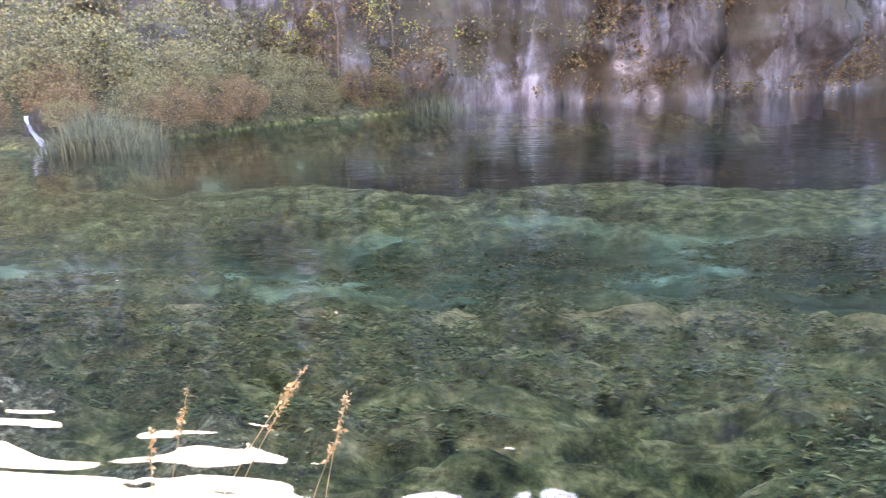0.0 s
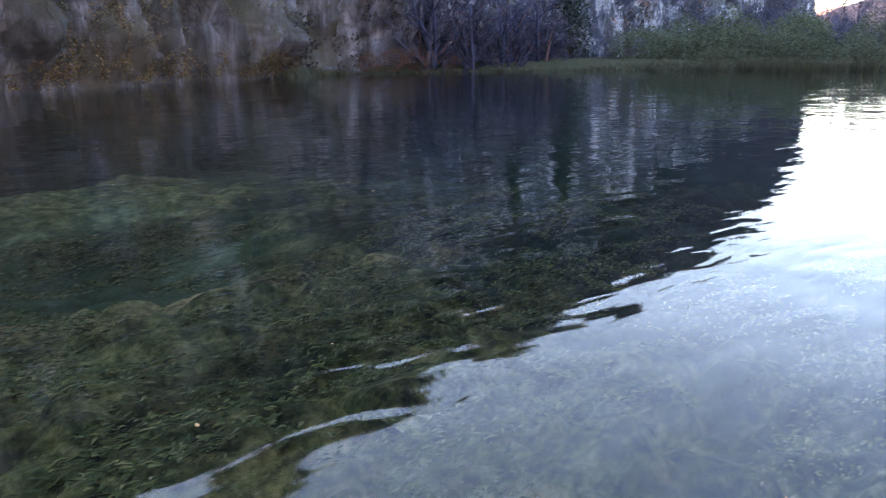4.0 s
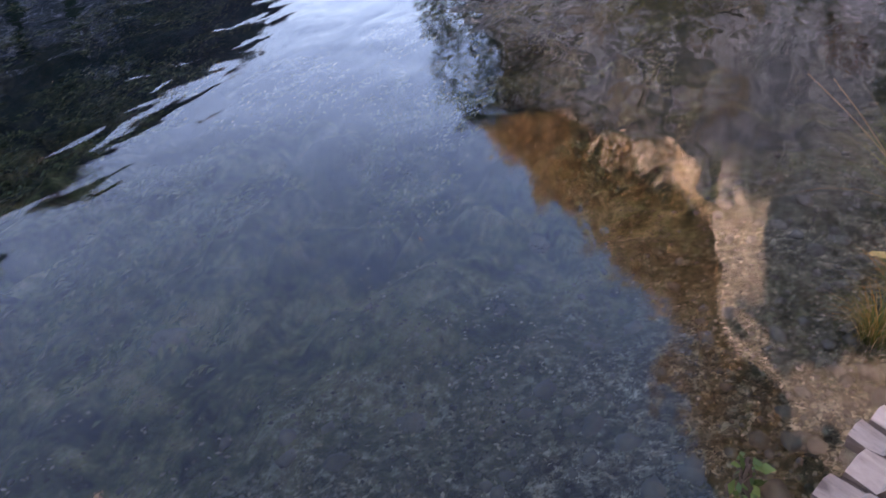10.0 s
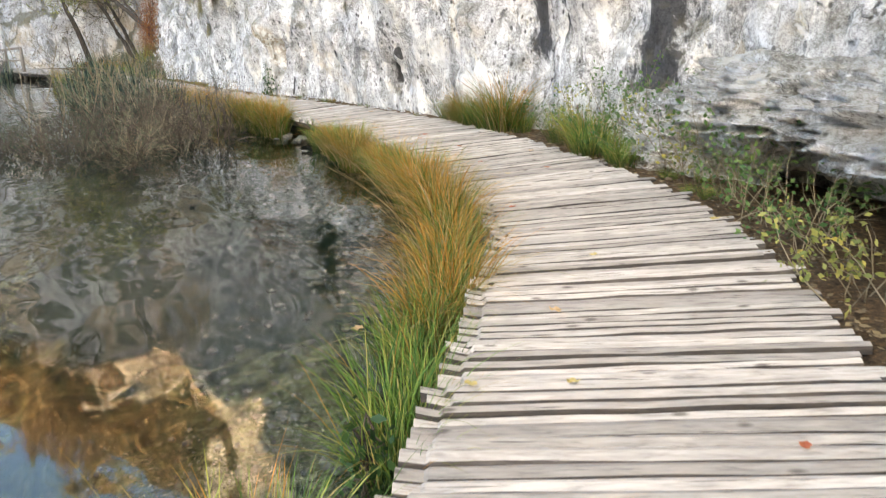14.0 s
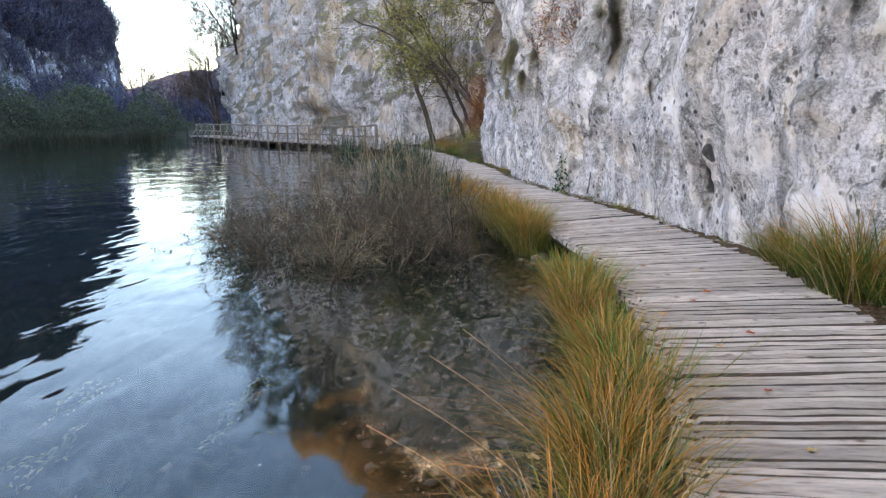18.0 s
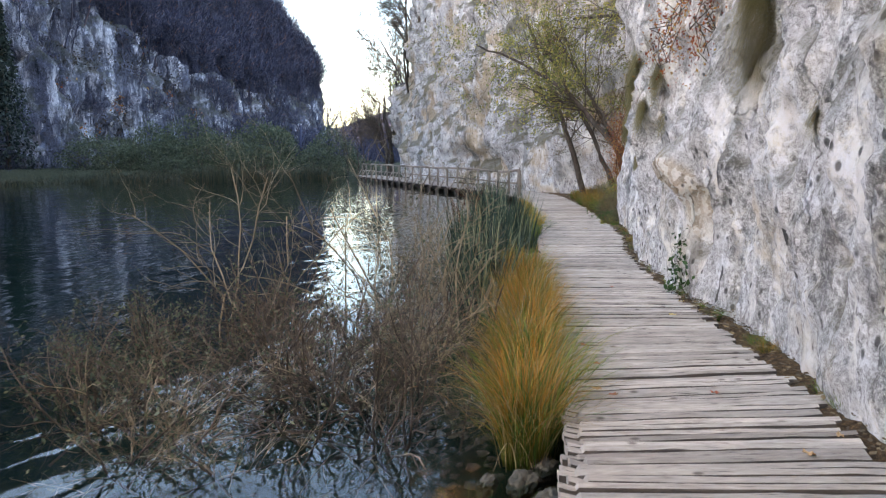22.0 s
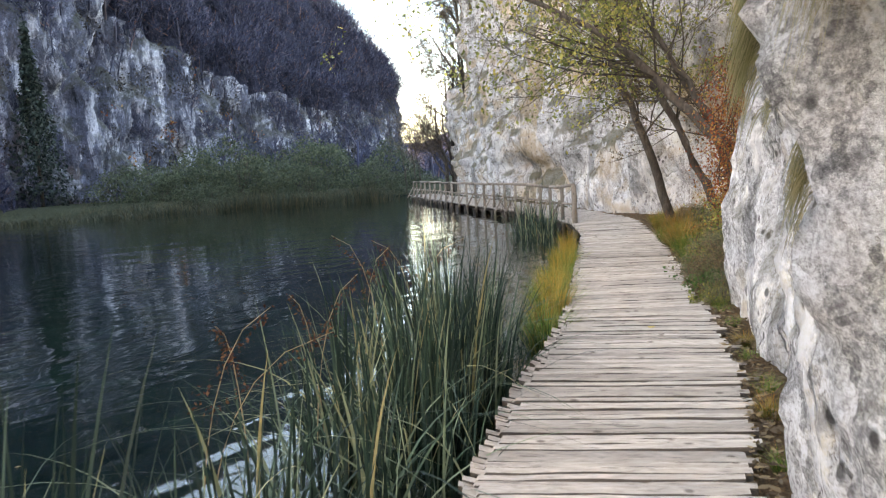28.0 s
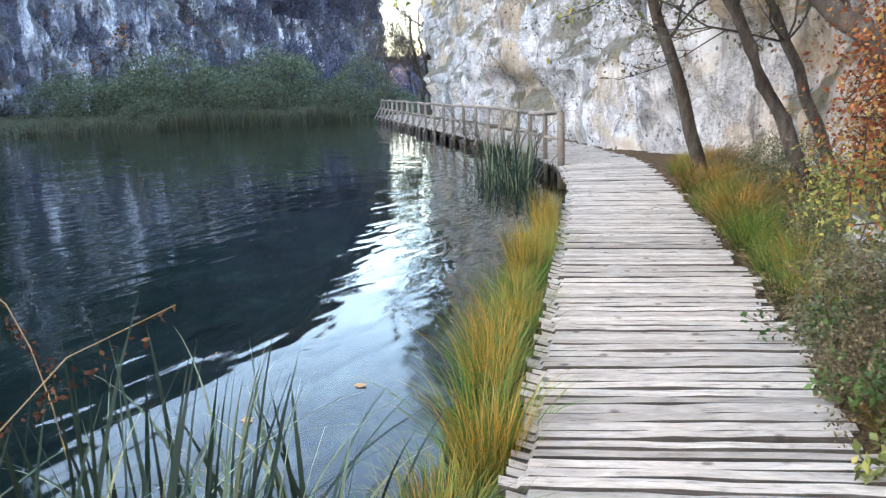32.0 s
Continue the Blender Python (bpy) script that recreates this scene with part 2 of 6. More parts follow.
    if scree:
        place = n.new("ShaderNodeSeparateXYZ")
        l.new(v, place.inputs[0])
        # Paler rock in the west gives way to the shade-dark colours eastward.
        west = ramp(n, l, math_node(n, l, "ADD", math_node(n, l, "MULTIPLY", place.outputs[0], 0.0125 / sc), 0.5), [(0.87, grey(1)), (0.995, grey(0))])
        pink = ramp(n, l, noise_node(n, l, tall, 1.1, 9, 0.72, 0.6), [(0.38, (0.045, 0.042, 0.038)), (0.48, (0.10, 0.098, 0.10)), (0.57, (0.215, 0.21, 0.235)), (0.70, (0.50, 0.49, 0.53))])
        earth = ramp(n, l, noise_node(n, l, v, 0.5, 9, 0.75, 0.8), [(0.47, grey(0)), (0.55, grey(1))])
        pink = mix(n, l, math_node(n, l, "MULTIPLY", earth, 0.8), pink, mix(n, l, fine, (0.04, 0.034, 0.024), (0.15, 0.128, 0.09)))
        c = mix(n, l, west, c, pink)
    pits = n.new("ShaderNodeTexVoronoi")
    pits.inputs["Scale"].default_value = 9.0
    l.new(coords(n, l, (sc, sc, 0.6 * sc)), pits.inputs["Vector"])
    pit = ramp(n, l, pits.outputs["Distance"], [(0.15, grey(1)), (0.25, grey(0))])
    rare = ramp(n, l, noise_node(n, l, v, 1.7, 3), [(pitted, grey(0)), (pitted + 0.07, grey(1))])
    c = mix(n, l, math_node(n, l, "MULTIPLY", math_node(n, l, "MULTIPLY", pit, rare), 0.85), c, (0.05, 0.048, 0.045))
    g = n.new("ShaderNodeNewGeometry")
    sep = n.new("ShaderNodeSeparateXYZ")
    l.new(g.outputs["Normal"], sep.inputs[0])
    flat = ramp(n, l, math_node(n, l, "ADD", sep.outputs[2], math_node(n, l, "MULTIPLY", noise_node(n, l, v, 2.6, 5, 0.7), 0.9)), [(0.62, grey(0)), (0.86, grey(1))])
    c = mix(n, l, math_node(n, l, "MULTIPLY", flat, plants), c, mix(n, l, noise_node(n, l, v, 5, 3), tint, (0.05, 0.06, 0.025)))
    l.new(c, b.inputs["Base Color"])
    h = mix(n, l, 0.6, noise_node(n, l, v, 6, 8, 0.75), mix(n, l, 0.4, noise_node(n, l, v, 26, 6, 0.75), grain))
    faceted = mix(n, l, 0.35, mix(n, l, 0.4, h, crag), mix(n, l, 0.4, tone.outputs[0], chip.outputs[0]))
    bump(n, l, b, math_node(n, l, "SUBTRACT", faceted, math_node(n, l, "MULTIPLY", joint, 0.25)), 1.0, 0.13 / sc)
    return m


ROCK_NEAR = limestone("rock_near", (0.90, 0.87, 0.80), (0.51, 0.50, 0.475), (0.145, 0.142, 0.138), (0.62, 0.53, 0.39), 0.6, 0.5, stains=0.35, pitted=0.46, bands=((9.2, 0.75, 0.3), (11.7, 0.34, 0.6), (11.0, 0.2, 1.0), (10.4, 0.16, 1.5)),
                      spalls=((19.8, 0.95, 0.2, 0.42), (19.75, 1.4, 0.12, 0.28), (19.1, 1.45, 0.08, 0.3), (13.2, 1.6, 0.09, 0.6), (13.4, 0.25, 0.14, 0.25), (8.1, 1.1, 0.2, 0.2)),
                      slot_shade=((19.0, 1.02, 0.13, 0.2), (17.35, 1.0, 0.06, 0.13), (16.2, 0.8, 0.09, 0.3), (15.3, 0.62, 0.10, 0.28), (15.0, 1.0, 0.06, 0.12), (19.3, 0.25, 0.08, 0.22)))
ROCK_FAR = limestone("rock_far", (0.86, 0.83, 0.77), (0.55, 0.53, 0.50), (0.15, 0.145, 0.135), (0.58, 0.43, 0.25), 0.5, 0.8, sc=0.75, stains=0.5, pitted=0.47, rusty=0.50)
# Blue and darkness of the shaded, sky-lit face are put into these rock colours.
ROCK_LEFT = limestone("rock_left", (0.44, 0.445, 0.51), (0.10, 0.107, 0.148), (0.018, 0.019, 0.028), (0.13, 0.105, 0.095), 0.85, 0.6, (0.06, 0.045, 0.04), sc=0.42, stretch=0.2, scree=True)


def make_wood(name, a, b_, c_, rough=0.85):
    m, n, l, b = material(name, rough, 0.25)
    info = n.new("ShaderNodeObjectInfo")
    add = n.new("ShaderNodeVectorMath")
    add.operation = "MULTIPLY_ADD"
    tc = n.new("ShaderNodeTexCoord")
    l.new(tc.outputs["Object"], add.inputs[0])
    add.inputs[1].default_value = (5.0, 16, 16)
    seed = n.new("ShaderNodeCombineXYZ")
    for k in range(3):
        l.new(math_node(n, l, "MULTIPLY", info.outputs["Random"], 37.0 + 11 * k), seed.inputs[k])
    l.new(seed.outputs[0], add.inputs[2])
    grain = noise_node(n, l, add.outputs[0], 2.2, 6, 0.65, 0.4)
    col = ramp(n, l, grain, [(0.22, c_), (0.42, a), (0.70, b_)])
    tone = ramp(n, l, info.outputs["Random"], [(0.0, grey(0.30)), (0.5, grey(0.51)), (1.0, grey(0.68))])
    col = mix(n, l, 0.8, col, tone, "OVERLAY")
    wc = n.new("ShaderNodeVectorMath")
    wc.operation = "ADD"
    l.new(tc.outputs["Object"], wc.inputs[0])
    l.new(seed.outputs[0], wc.inputs[1])
    stain = ramp(n, l, noise_node(n, l, wc.outputs[0], 3.5, 4), [(0.35, grey(0.0)), (0.7, grey(1))])
    col = mix(n, l, math_node(n, l, "MULTIPLY", stain, 0.3), col, c_)
    cr = n.new("ShaderNodeVectorMath")
    cr.operation = "MULTIPLY_ADD"
    l.new(tc.outputs["Object"], cr.inputs[0])
    cr.inputs[1].default_value = (2.6, 30, 10)
    l.new(seed.outputs[0], cr.inputs[2])
    crack = ramp(n, l, noise_node(n, l, cr.outputs[0], 1.6, 4, 0.6, 0.3), [(0.63, grey(0)), (0.68, grey(1))])
    col = mix(n, l, math_node(n, l, "MULTIPLY", crack, 0.75), col, (0.05, 0.042, 0.038))
    knots = n.new("ShaderNodeTexVoronoi")
    knots.inputs["Scale"].default_value = 1.0
    ks = n.new("ShaderNodeVectorMath")
    ks.operation = "MULTIPLY_ADD"
    l.new(tc.outputs["Object"], ks.inputs[0])
    ks.inputs[1].default_value = (7.0, 8.0, 4.0)
    l.new(seed.outputs[0], ks.inputs[2])
    l.new(ks.outputs[0], knots.inputs["Vector"])
    knot = ramp(n, l, knots.outputs["Distance"], [(0.07, grey(1)), (0.16, grey(0))])
    col = mix(n, l, math_node(n, l, "MULTIPLY", knot, 0.7), col, (0.06, 0.045, 0.035))
    l.new(col, b.inputs["Base Color"])
    bump(n, l, b, grain, 0.7, 0.012)
    return m


PLANK = make_wood("weathered_plank", (0.375, 0.332, 0.278), (0.545, 0.485, 0.405), (0.135, 0.115, 0.095))
LOG = make_wood("log_rail", (0.27, 0.22, 0.17), (0.40, 0.33, 0.26), (0.11, 0.09, 0.07))
# Plank sides coloured dark: shade of the gaps as well as damp wood.
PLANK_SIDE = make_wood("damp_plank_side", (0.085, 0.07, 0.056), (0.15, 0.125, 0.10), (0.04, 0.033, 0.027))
BEAM = make_wood("wet_beam", (0.07, 0.055, 0.045), (0.11, 0.09, 0.07), (0.03, 0.025, 0.02))


def leafy(name, stops, rough=0.6, trans=0.25, foot=None):
    """Leaves and blades, each in its own shade; foot: the colour near the ground and how high it reaches."""
    m, n, l, b = material(name, rough, 0.25)
    g = n.new("ShaderNodeNewGeometry")
    c = ramp(n, l, g.outputs["Random Per Island"], stops)
    if foot:
        up = n.new("ShaderNodeSeparateXYZ")
        l.new(coords(n, l), up.inputs[0])
        level = math_node(n, l, "ADD", math_node(n, l, "MULTIPLY", up.outputs[2], 0.5 / foot[1]), math_node(n, l, "MULTIPLY", g.outputs["Random Per Island"], 0.3))
        c = mix(n, l, ramp(n, l, level, [(0.3, grey(0.85)), (0.75, grey(0))]), c, foot[0])
    c = mix(n, l, 0.35, c, ramp(n, l, noise_node(n, l, coords(n, l), 6, 3), [(0.3, grey(0.35)), (0.7, grey(0.65))]), "OVERLAY")
    l.new(c, b.inputs["Base Color"])
    if trans:
        t = n.new("ShaderNodeBsdfTranslucent")
        l.new(c, t.inputs[0])
        s = n.new("ShaderNodeMixShader")
        s.inputs[0].default_value = trans
        l.new(b.outputs[0], s.inputs[1])
        l.new(t.outputs[0], s.inputs[2])
        l.new(s.outputs[0], n["Material Output"].inputs[0])
    return m


SEDGE_ORANGE = leafy("sedge_orange", [(0, (0.09, 0.13, 0.02)), (0.28, (0.27, 0.24, 0.04)), (0.5, (0.50, 0.20, 0.03)), (0.8, (0.60, 0.25, 0.035)), (1, (0.66, 0.43, 0.15))], foot=((0.05, 0.11, 0.018), 0.6))
SEDGE_GREEN = leafy("sedge_green", [(0, (0.05, 0.12, 0.02)), (0.5, (0.13, 0.24, 0.04)), (0.8, (0.27, 0.31, 0.06)), (1, (0.48, 0.36, 0.12))], foot=((0.035, 0.06, 0.018), 0.2))
SEDGE_YELLOW = leafy("sedge_yellow", [(0, (0.10, 0.15, 0.03)), (0.35, (0.32, 0.27, 0.05)), (0.65, (0.58, 0.30, 0.04)), (1, (0.66, 0.42, 0.12))], foot=((0.07, 0.10, 0.02), 0.45))
REED_GREEN = leafy("reed_green", [(0, (0.014, 0.028, 0.02)), (0.45, (0.038, 0.07, 0.048)), (0.75, (0.085, 0.135, 0.082)), (0.9, (0.25, 0.31, 0.19)), (0.96, (0.36, 0.34, 0.16)), (1, (0.34, 0.20, 0.07))])
REED_FAR = leafy("reed_far", [(0, (0.04, 0.05, 0.035)), (0.6, (0.085, 0.095, 0.055)), (1, (0.16, 0.13, 0.07))])
STRAW = leafy("straw", [(0, (0.30, 0.20, 0.09)), (1, (0.52, 0.40, 0.22))])
BROWN_HEAD = leafy("seed_head", [(0, (0.055, 0.025, 0.016)), (0.7, (0.13, 0.06, 0.035)), (1, (0.24, 0.13, 0.06))], 0.9)
TWIG = leafy("twig_bark", [(0, (0.05, 0.04, 0.03)), (0.6, (0.11, 0.085, 0.06)), (1, (0.20, 0.155, 0.11))], 0.85, 0)
PALE_TWIG = leafy("pale_twig", [(0, (0.15, 0.12, 0.075)), (1, (0.38, 0.31, 0.20))], 0.85, 0)
LEAF_GREEN = leafy("leaf_green", [(0, (0.12, 0.145, 0.04)), (0.5, (0.25, 0.27, 0.075)), (0.85, (0.42, 0.38, 0.10)), (1, (0.58, 0.45, 0.10))])
LEAF_BANK = leafy("leaf_bank", [(0, (0.08, 0.085, 0.045)), (0.6, (0.16, 0.16, 0.085)), (1, (0.30, 0.27, 0.13))])
LEAF_WILLOW = leafy("leaf_willow", [(0, (0.045, 0.063, 0.038)), (0.6, (0.092, 0.115, 0.066)), (1, (0.175, 0.18, 0.10))])
LEAF_BROWN = leafy("leaf_brown", [(0, (0.085, 0.06, 0.035)), (0.6, (0.175, 0.125, 0.068)), (1, (0.29, 0.21, 0.10))])
LEAF_RED = leafy("leaf_red", [(0, (0.15, 0.035, 0.018)), (0.4, (0.34, 0.09, 0.03)), (0.75, (0.46, 0.19, 0.05)), (1, (0.46, 0.33, 0.09))])
LEAF_IVY = leafy("leaf_ivy", [(0, (0.02, 0.05, 0.015)), (1, (0.06, 0.12, 0.03))], 0.4)
# Twig colours lean blue to stand for the haze over distant woods.
FOREST = leafy("haze_blue_twigs", [(0, (0.024, 0.027, 0.05)), (0.6, (0.058, 0.062, 0.105)), (0.94, (0.105, 0.098, 0.128)), (1, (0.22, 0.11, 0.08))], 0.9, 0)


def make_bark():
    m, n, l, b = material("bark", 0.9, 0.15)
    c = ramp(n, l, noise_node(n, l, coords(n, l, (1, 1, 0.35)), 14, 6, 0.7), [(0.3, (0.045, 0.036, 0.03)), (0.55, (0.11, 0.09, 0.07)), (0.75, (0.20, 0.18, 0.15))])
    l.new(c, b.inputs["Base Color"])
    bump(n, l, b, noise_node(n, l, coords(n, l, (1, 1, 0.3)), 30, 5, 0.7), 0.8, 0.02)
    return m


BARK = make_bark()


def make_water():
    m, n, l, b = material("lake_water", 0.02, 0.5)
    out = n["Material Output"]
    n.remove(b)
    v = coords(n, l, (1, 1, 1), (0, 0, radians(22)))
    stretch = coords(n, l, (0.55, 1.5, 1), (0, 0, radians(-62)))
    small = noise_node(n, l, stretch, 2.4, 1.2, 0.4, 0.5)
    swell = noise_node(n, l, v, 0.55, 2, 0.5)
    calm = ramp(n, l, noise_node(n, l, v, 0.16, 2), [(0.35, grey(0.35)), (0.65, grey(0.95))])
    h = math_node(n, l, "ADD", math_node(n, l, "MULTIPLY", math_node(n, l, "MULTIPLY", small, 0.5), calm), swell)
    bp = n.new("ShaderNodeBump")
    bp.inputs["Strength"].default_value, bp.inputs["Distance"].default_value = 1.0, 0.031
    l.new(h, bp.inputs["Height"])
    f = n.new("ShaderNodeFresnel")
    f.inputs["IOR"].default_value = 1.333
    l.new(bp.outputs[0], f.inputs["Normal"])
    gl = n.new("ShaderNodeBsdfGlossy")
    gl.inputs["Roughness"].default_value = 0.015
    gl.inputs["Color"].default_value = (1, 1, 1, 1)
    l.new(bp.outputs[0], gl.inputs["Normal"])
    tr = n.new("ShaderNodeBsdfTransparent")
    tr.inputs[0].default_value = (0.86, 0.95, 0.92, 1)
    ms = n.new("ShaderNodeMixShader")
    l.new(f.outputs[0], ms.inputs[0])
    l.new(tr.outputs[0], ms.inputs[1])
    l.new(gl.outputs[0], ms.inputs[2])
    l.new(ms.outputs[0], out.inputs[0])
    return m


WATER = make_water()


def make_ground():
    """Lake bed: gravel by the shore, water moss on the shelf, pale marl ridges, dark teal in the deep for the water's
    absorption; leaf litter on the bank.
    """
    m, n, l, b = material("lake_bed", 0.95, 0.1)
    v = coords(n, l)
    sep = n.new("ShaderNodeSeparateXYZ")
    l.new(v, sep.inputs[0])
    wob = math_node(n, l, "MULTIPLY", math_node(n, l, "SUBTRACT", noise_node(n, l, v, 0.5, 4), 0.5), 0.7)
    z = math_node(n, l, "ADD", sep.outputs[2], wob)
    moss = ramp(n, l, noise_node(n, l, v, 3.0, 6, 0.7), [(0.36, (0.016, 0.023, 0.008)), (0.47, (0.075, 0.09, 0.032)), (0.55, (0.15, 0.155, 0.065)), (0.68, (0.30, 0.265, 0.13))])
    crest = math_node(n, l, "SUBTRACT", 1.0, math_node(n, l, "MULTIPLY", math_node(n, l, "ABSOLUTE", math_node(n, l, "SUBTRACT", math_node(n, l, "ADD", sep.outputs[1], math_node(n, l, "MULTIPLY", wob, 2.0)), 7.7)), 0.8))
    tan = ramp(n, l, math_node(n, l, "MULTIPLY", math_node(n, l, "MAXIMUM", crest, 0.12), noise_node(n, l, coords(n, l, (0.35, 2.4, 1)), 3.4, 7, 0.75, 0.8)), [(0.36, grey(0)), (0.46, grey(0.7))])
    moss = mix(n, l, tan, moss, (0.33, 0.25, 0.125))
    moss = mix(n, l, 0.7, moss, ramp(n, l, noise_node(n, l, coords(n, l, (0.6, 1.5, 1)), 9, 6, 0.75), [(0.36, grey(0.12)), (0.5, grey(0.5)), (0.66, grey(0.85))]), "OVERLAY")
    marl = ramp(n, l, noise_node(n, l, coords(n, l, (0.55, 1.3, 1)), 0.6, 5, 0.6), [(0.36, (0.02, 0.038, 0.018)), (0.5, (0.045, 0.078, 0.04)), (0.58, (0.085, 0.14, 0.08)), (0.64, (0.24, 0.36, 0.24))])
    # Dark teal stands for the light that deep water swallows.
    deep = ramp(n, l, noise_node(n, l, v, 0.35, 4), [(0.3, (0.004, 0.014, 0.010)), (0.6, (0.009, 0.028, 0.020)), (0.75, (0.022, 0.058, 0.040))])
    gravel = ramp(n, l, noise_node(n, l, v, 11, 8, 0.85), [(0.40, (0.022, 0.021, 0.012)), (0.5, (0.13, 0.118, 0.074)), (0.58, (0.44, 0.40, 0.275))])
    cell = n.new("ShaderNodeTexVoronoi")
    cell.inputs["Scale"].default_value = 24.0
    l.new(coords(n, l, (1, 1.3, 1)), cell.inputs["Vector"])
    shade = n.new("ShaderNodeSeparateColor")
    l.new(cell.outputs["Color"], shade.inputs[0])
    mossy = ramp(n, l, noise_node(n, l, v, 1.3, 6, 0.7, 0.4), [(0.44, grey(0)), (0.56, grey(0.75))])
    gravel = mix(n, l, mossy, gravel, mix(n, l, noise_node(n, l, v, 16, 6, 0.8), (0.012, 0.016, 0.008), (0.16, 0.165, 0.085)))
    gravel = mix(n, l, 0.6, gravel, ramp(n, l, shade.outputs[0], [(0.0, grey(0.1)), (0.5, grey(0.45)), (0.8, grey(0.6)), (1.0, grey(0.95))]), "OVERLAY")
    litter = ramp(n, l, noise_node(n, l, v, 22, 5, 0.8), [(0.3, (0.04, 0.028, 0.018)), (0.5, (0.12, 0.08, 0.045)), (0.7, (0.28, 0.17, 0.08))])
    across = ramp(n, l, math_node(n, l, "MULTIPLY", sep.outputs[1], 0.05), [(0.4, grey(0)), (0.7, grey(1))])
    litter = mix(n, l, across, litter, ramp(n, l, noise_node(n, l, v, 6, 6, 0.8), [(0.35, (0.02, 0.024, 0.014)), (0.65, (0.10, 0.10, 0.055))]))
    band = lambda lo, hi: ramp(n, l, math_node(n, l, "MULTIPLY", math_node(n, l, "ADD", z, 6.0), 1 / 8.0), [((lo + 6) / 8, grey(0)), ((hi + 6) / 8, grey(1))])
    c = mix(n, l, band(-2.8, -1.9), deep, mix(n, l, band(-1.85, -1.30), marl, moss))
    # The same deep colour is mixed in towards the east.
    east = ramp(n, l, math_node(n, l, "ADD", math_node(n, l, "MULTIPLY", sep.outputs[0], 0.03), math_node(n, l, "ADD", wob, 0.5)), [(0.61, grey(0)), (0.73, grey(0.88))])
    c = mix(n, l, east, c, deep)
    lane = math_node(n, l, "ADD", math_node(n, l, "ADD", sep.outputs[1], math_node(n, l, "MULTIPLY", sep.outputs[0], 0.6)), math_node(n, l, "MULTIPLY", wob, 2.0))
    lane = ramp(n, l, math_node(n, l, "MULTIPLY", math_node(n, l, "ADD", lane, 10.0), 0.05), [(0.585, grey(1)), (0.66, grey(0))])
    start = ramp(n, l, math_node(n, l, "ADD", math_node(n, l, "MULTIPLY", sep.outputs[0], 0.05), 0.5), [(0.70, grey(1)), (0.82, grey(0.0))])
    c = mix(n, l, math_node(n, l, "MULTIPLY", math_node(n, l, "MULTIPLY", band(-1.08, -0.80), start), lane), c, gravel)
    c = mix(n, l, band(-0.32, -0.2), c, litter)
    l.new(c, b.inputs["Base Color"])
    bump(n, l, b, mix(n, l, 0.5, noise_node(n, l, v, 9, 7, 0.8), noise_node(n, l, coords(n, l, (0.7, 1.3, 1)), 3.5, 4, 0.6)), 1.0, 0.2)
    return m


GROUND = make_ground()


def plain(name, a, c, scale=8, rough=0.8, spec=0.3):
    m, n, l, b = material(name, rough, spec)
    l.new(ramp(n, l, noise_node(n, l, coords(n, l), scale, 5, 0.7), [(0.3, a), (0.7, c)]), b.inputs["Base Color"])
    bump(n, l, b, noise_node(n, l, coords(n, l), scale * 3, 4), 0.5, 0.02)
    return m


def make_slope():
    """Steep wooded ground under leafless trees, its colours blued to stand for haze."""
    m, n, l, b = material("haze_blue_slope", 0.95, 0.05)
    v = coords(n, l)
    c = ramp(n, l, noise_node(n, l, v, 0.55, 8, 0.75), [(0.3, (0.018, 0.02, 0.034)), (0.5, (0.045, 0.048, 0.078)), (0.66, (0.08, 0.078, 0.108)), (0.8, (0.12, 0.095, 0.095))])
    l.new(c, b.inputs["Base Color"])
    bump(n, l, b, noise_node(n, l, v, 1.6, 8, 0.8), 1.0, 0.9)
    return m


SLOPE = make_slope()

# ---- the plan ----
# left and right edge of the boardwalk
WALK_L = [(-9, 2.0), (-5, 1.35), (-2, 0.72), (-0.2, 0.05), (1.29, -0.66), (2.35, -1.27), (3.27, -1.86), (5.15, -2.96), (6.6, -3.80), (8.0, -4.22), (9.3, -4.36), (11.0, -4.40), (12.9, -4.30),
          (14.4, -3.98), (15.8, -3.67), (18.5, -2.90), (20.9, -2.08), (23.2, -1.56), (25.1, -1.02), (27.2, -0.58), (28.5, -0.2), (31.6, 0.79), (36.5, 2.35), (39.3, 3.52),
          (42.9, 5.9), (46.3, 8.7), (52.2, 13.8), (61.0, 21.2), (64.0, 23.6)]
WALK_R = [(-9.4, 0.2), (-5.4, -0.4), (-2.6, -0.95), (-1.1, -1.4), (0.3, -2.15), (1.45, -2.92), (2.5, -3.65), (4.5, -4.85), (6.3, -5.62), (7.9, -5.98), (9.5, -6.08), (11.2, -6.08), (13.2, -5.92),
          (15.0, -5.55), (16.6, -5.12), (19.0, -4.30), (21.3, -3.52), (23.7, -2.84), (25.6, -2.52), (27.6, -2.02), (29.1, -1.55), (32.1, -0.65), (36.9, 0.95), (40.2, 2.2),
          (44.0, 4.6), (47.6, 7.4), (53.4, 12.5), (62.1, 19.9), (65.0, 22.3)]
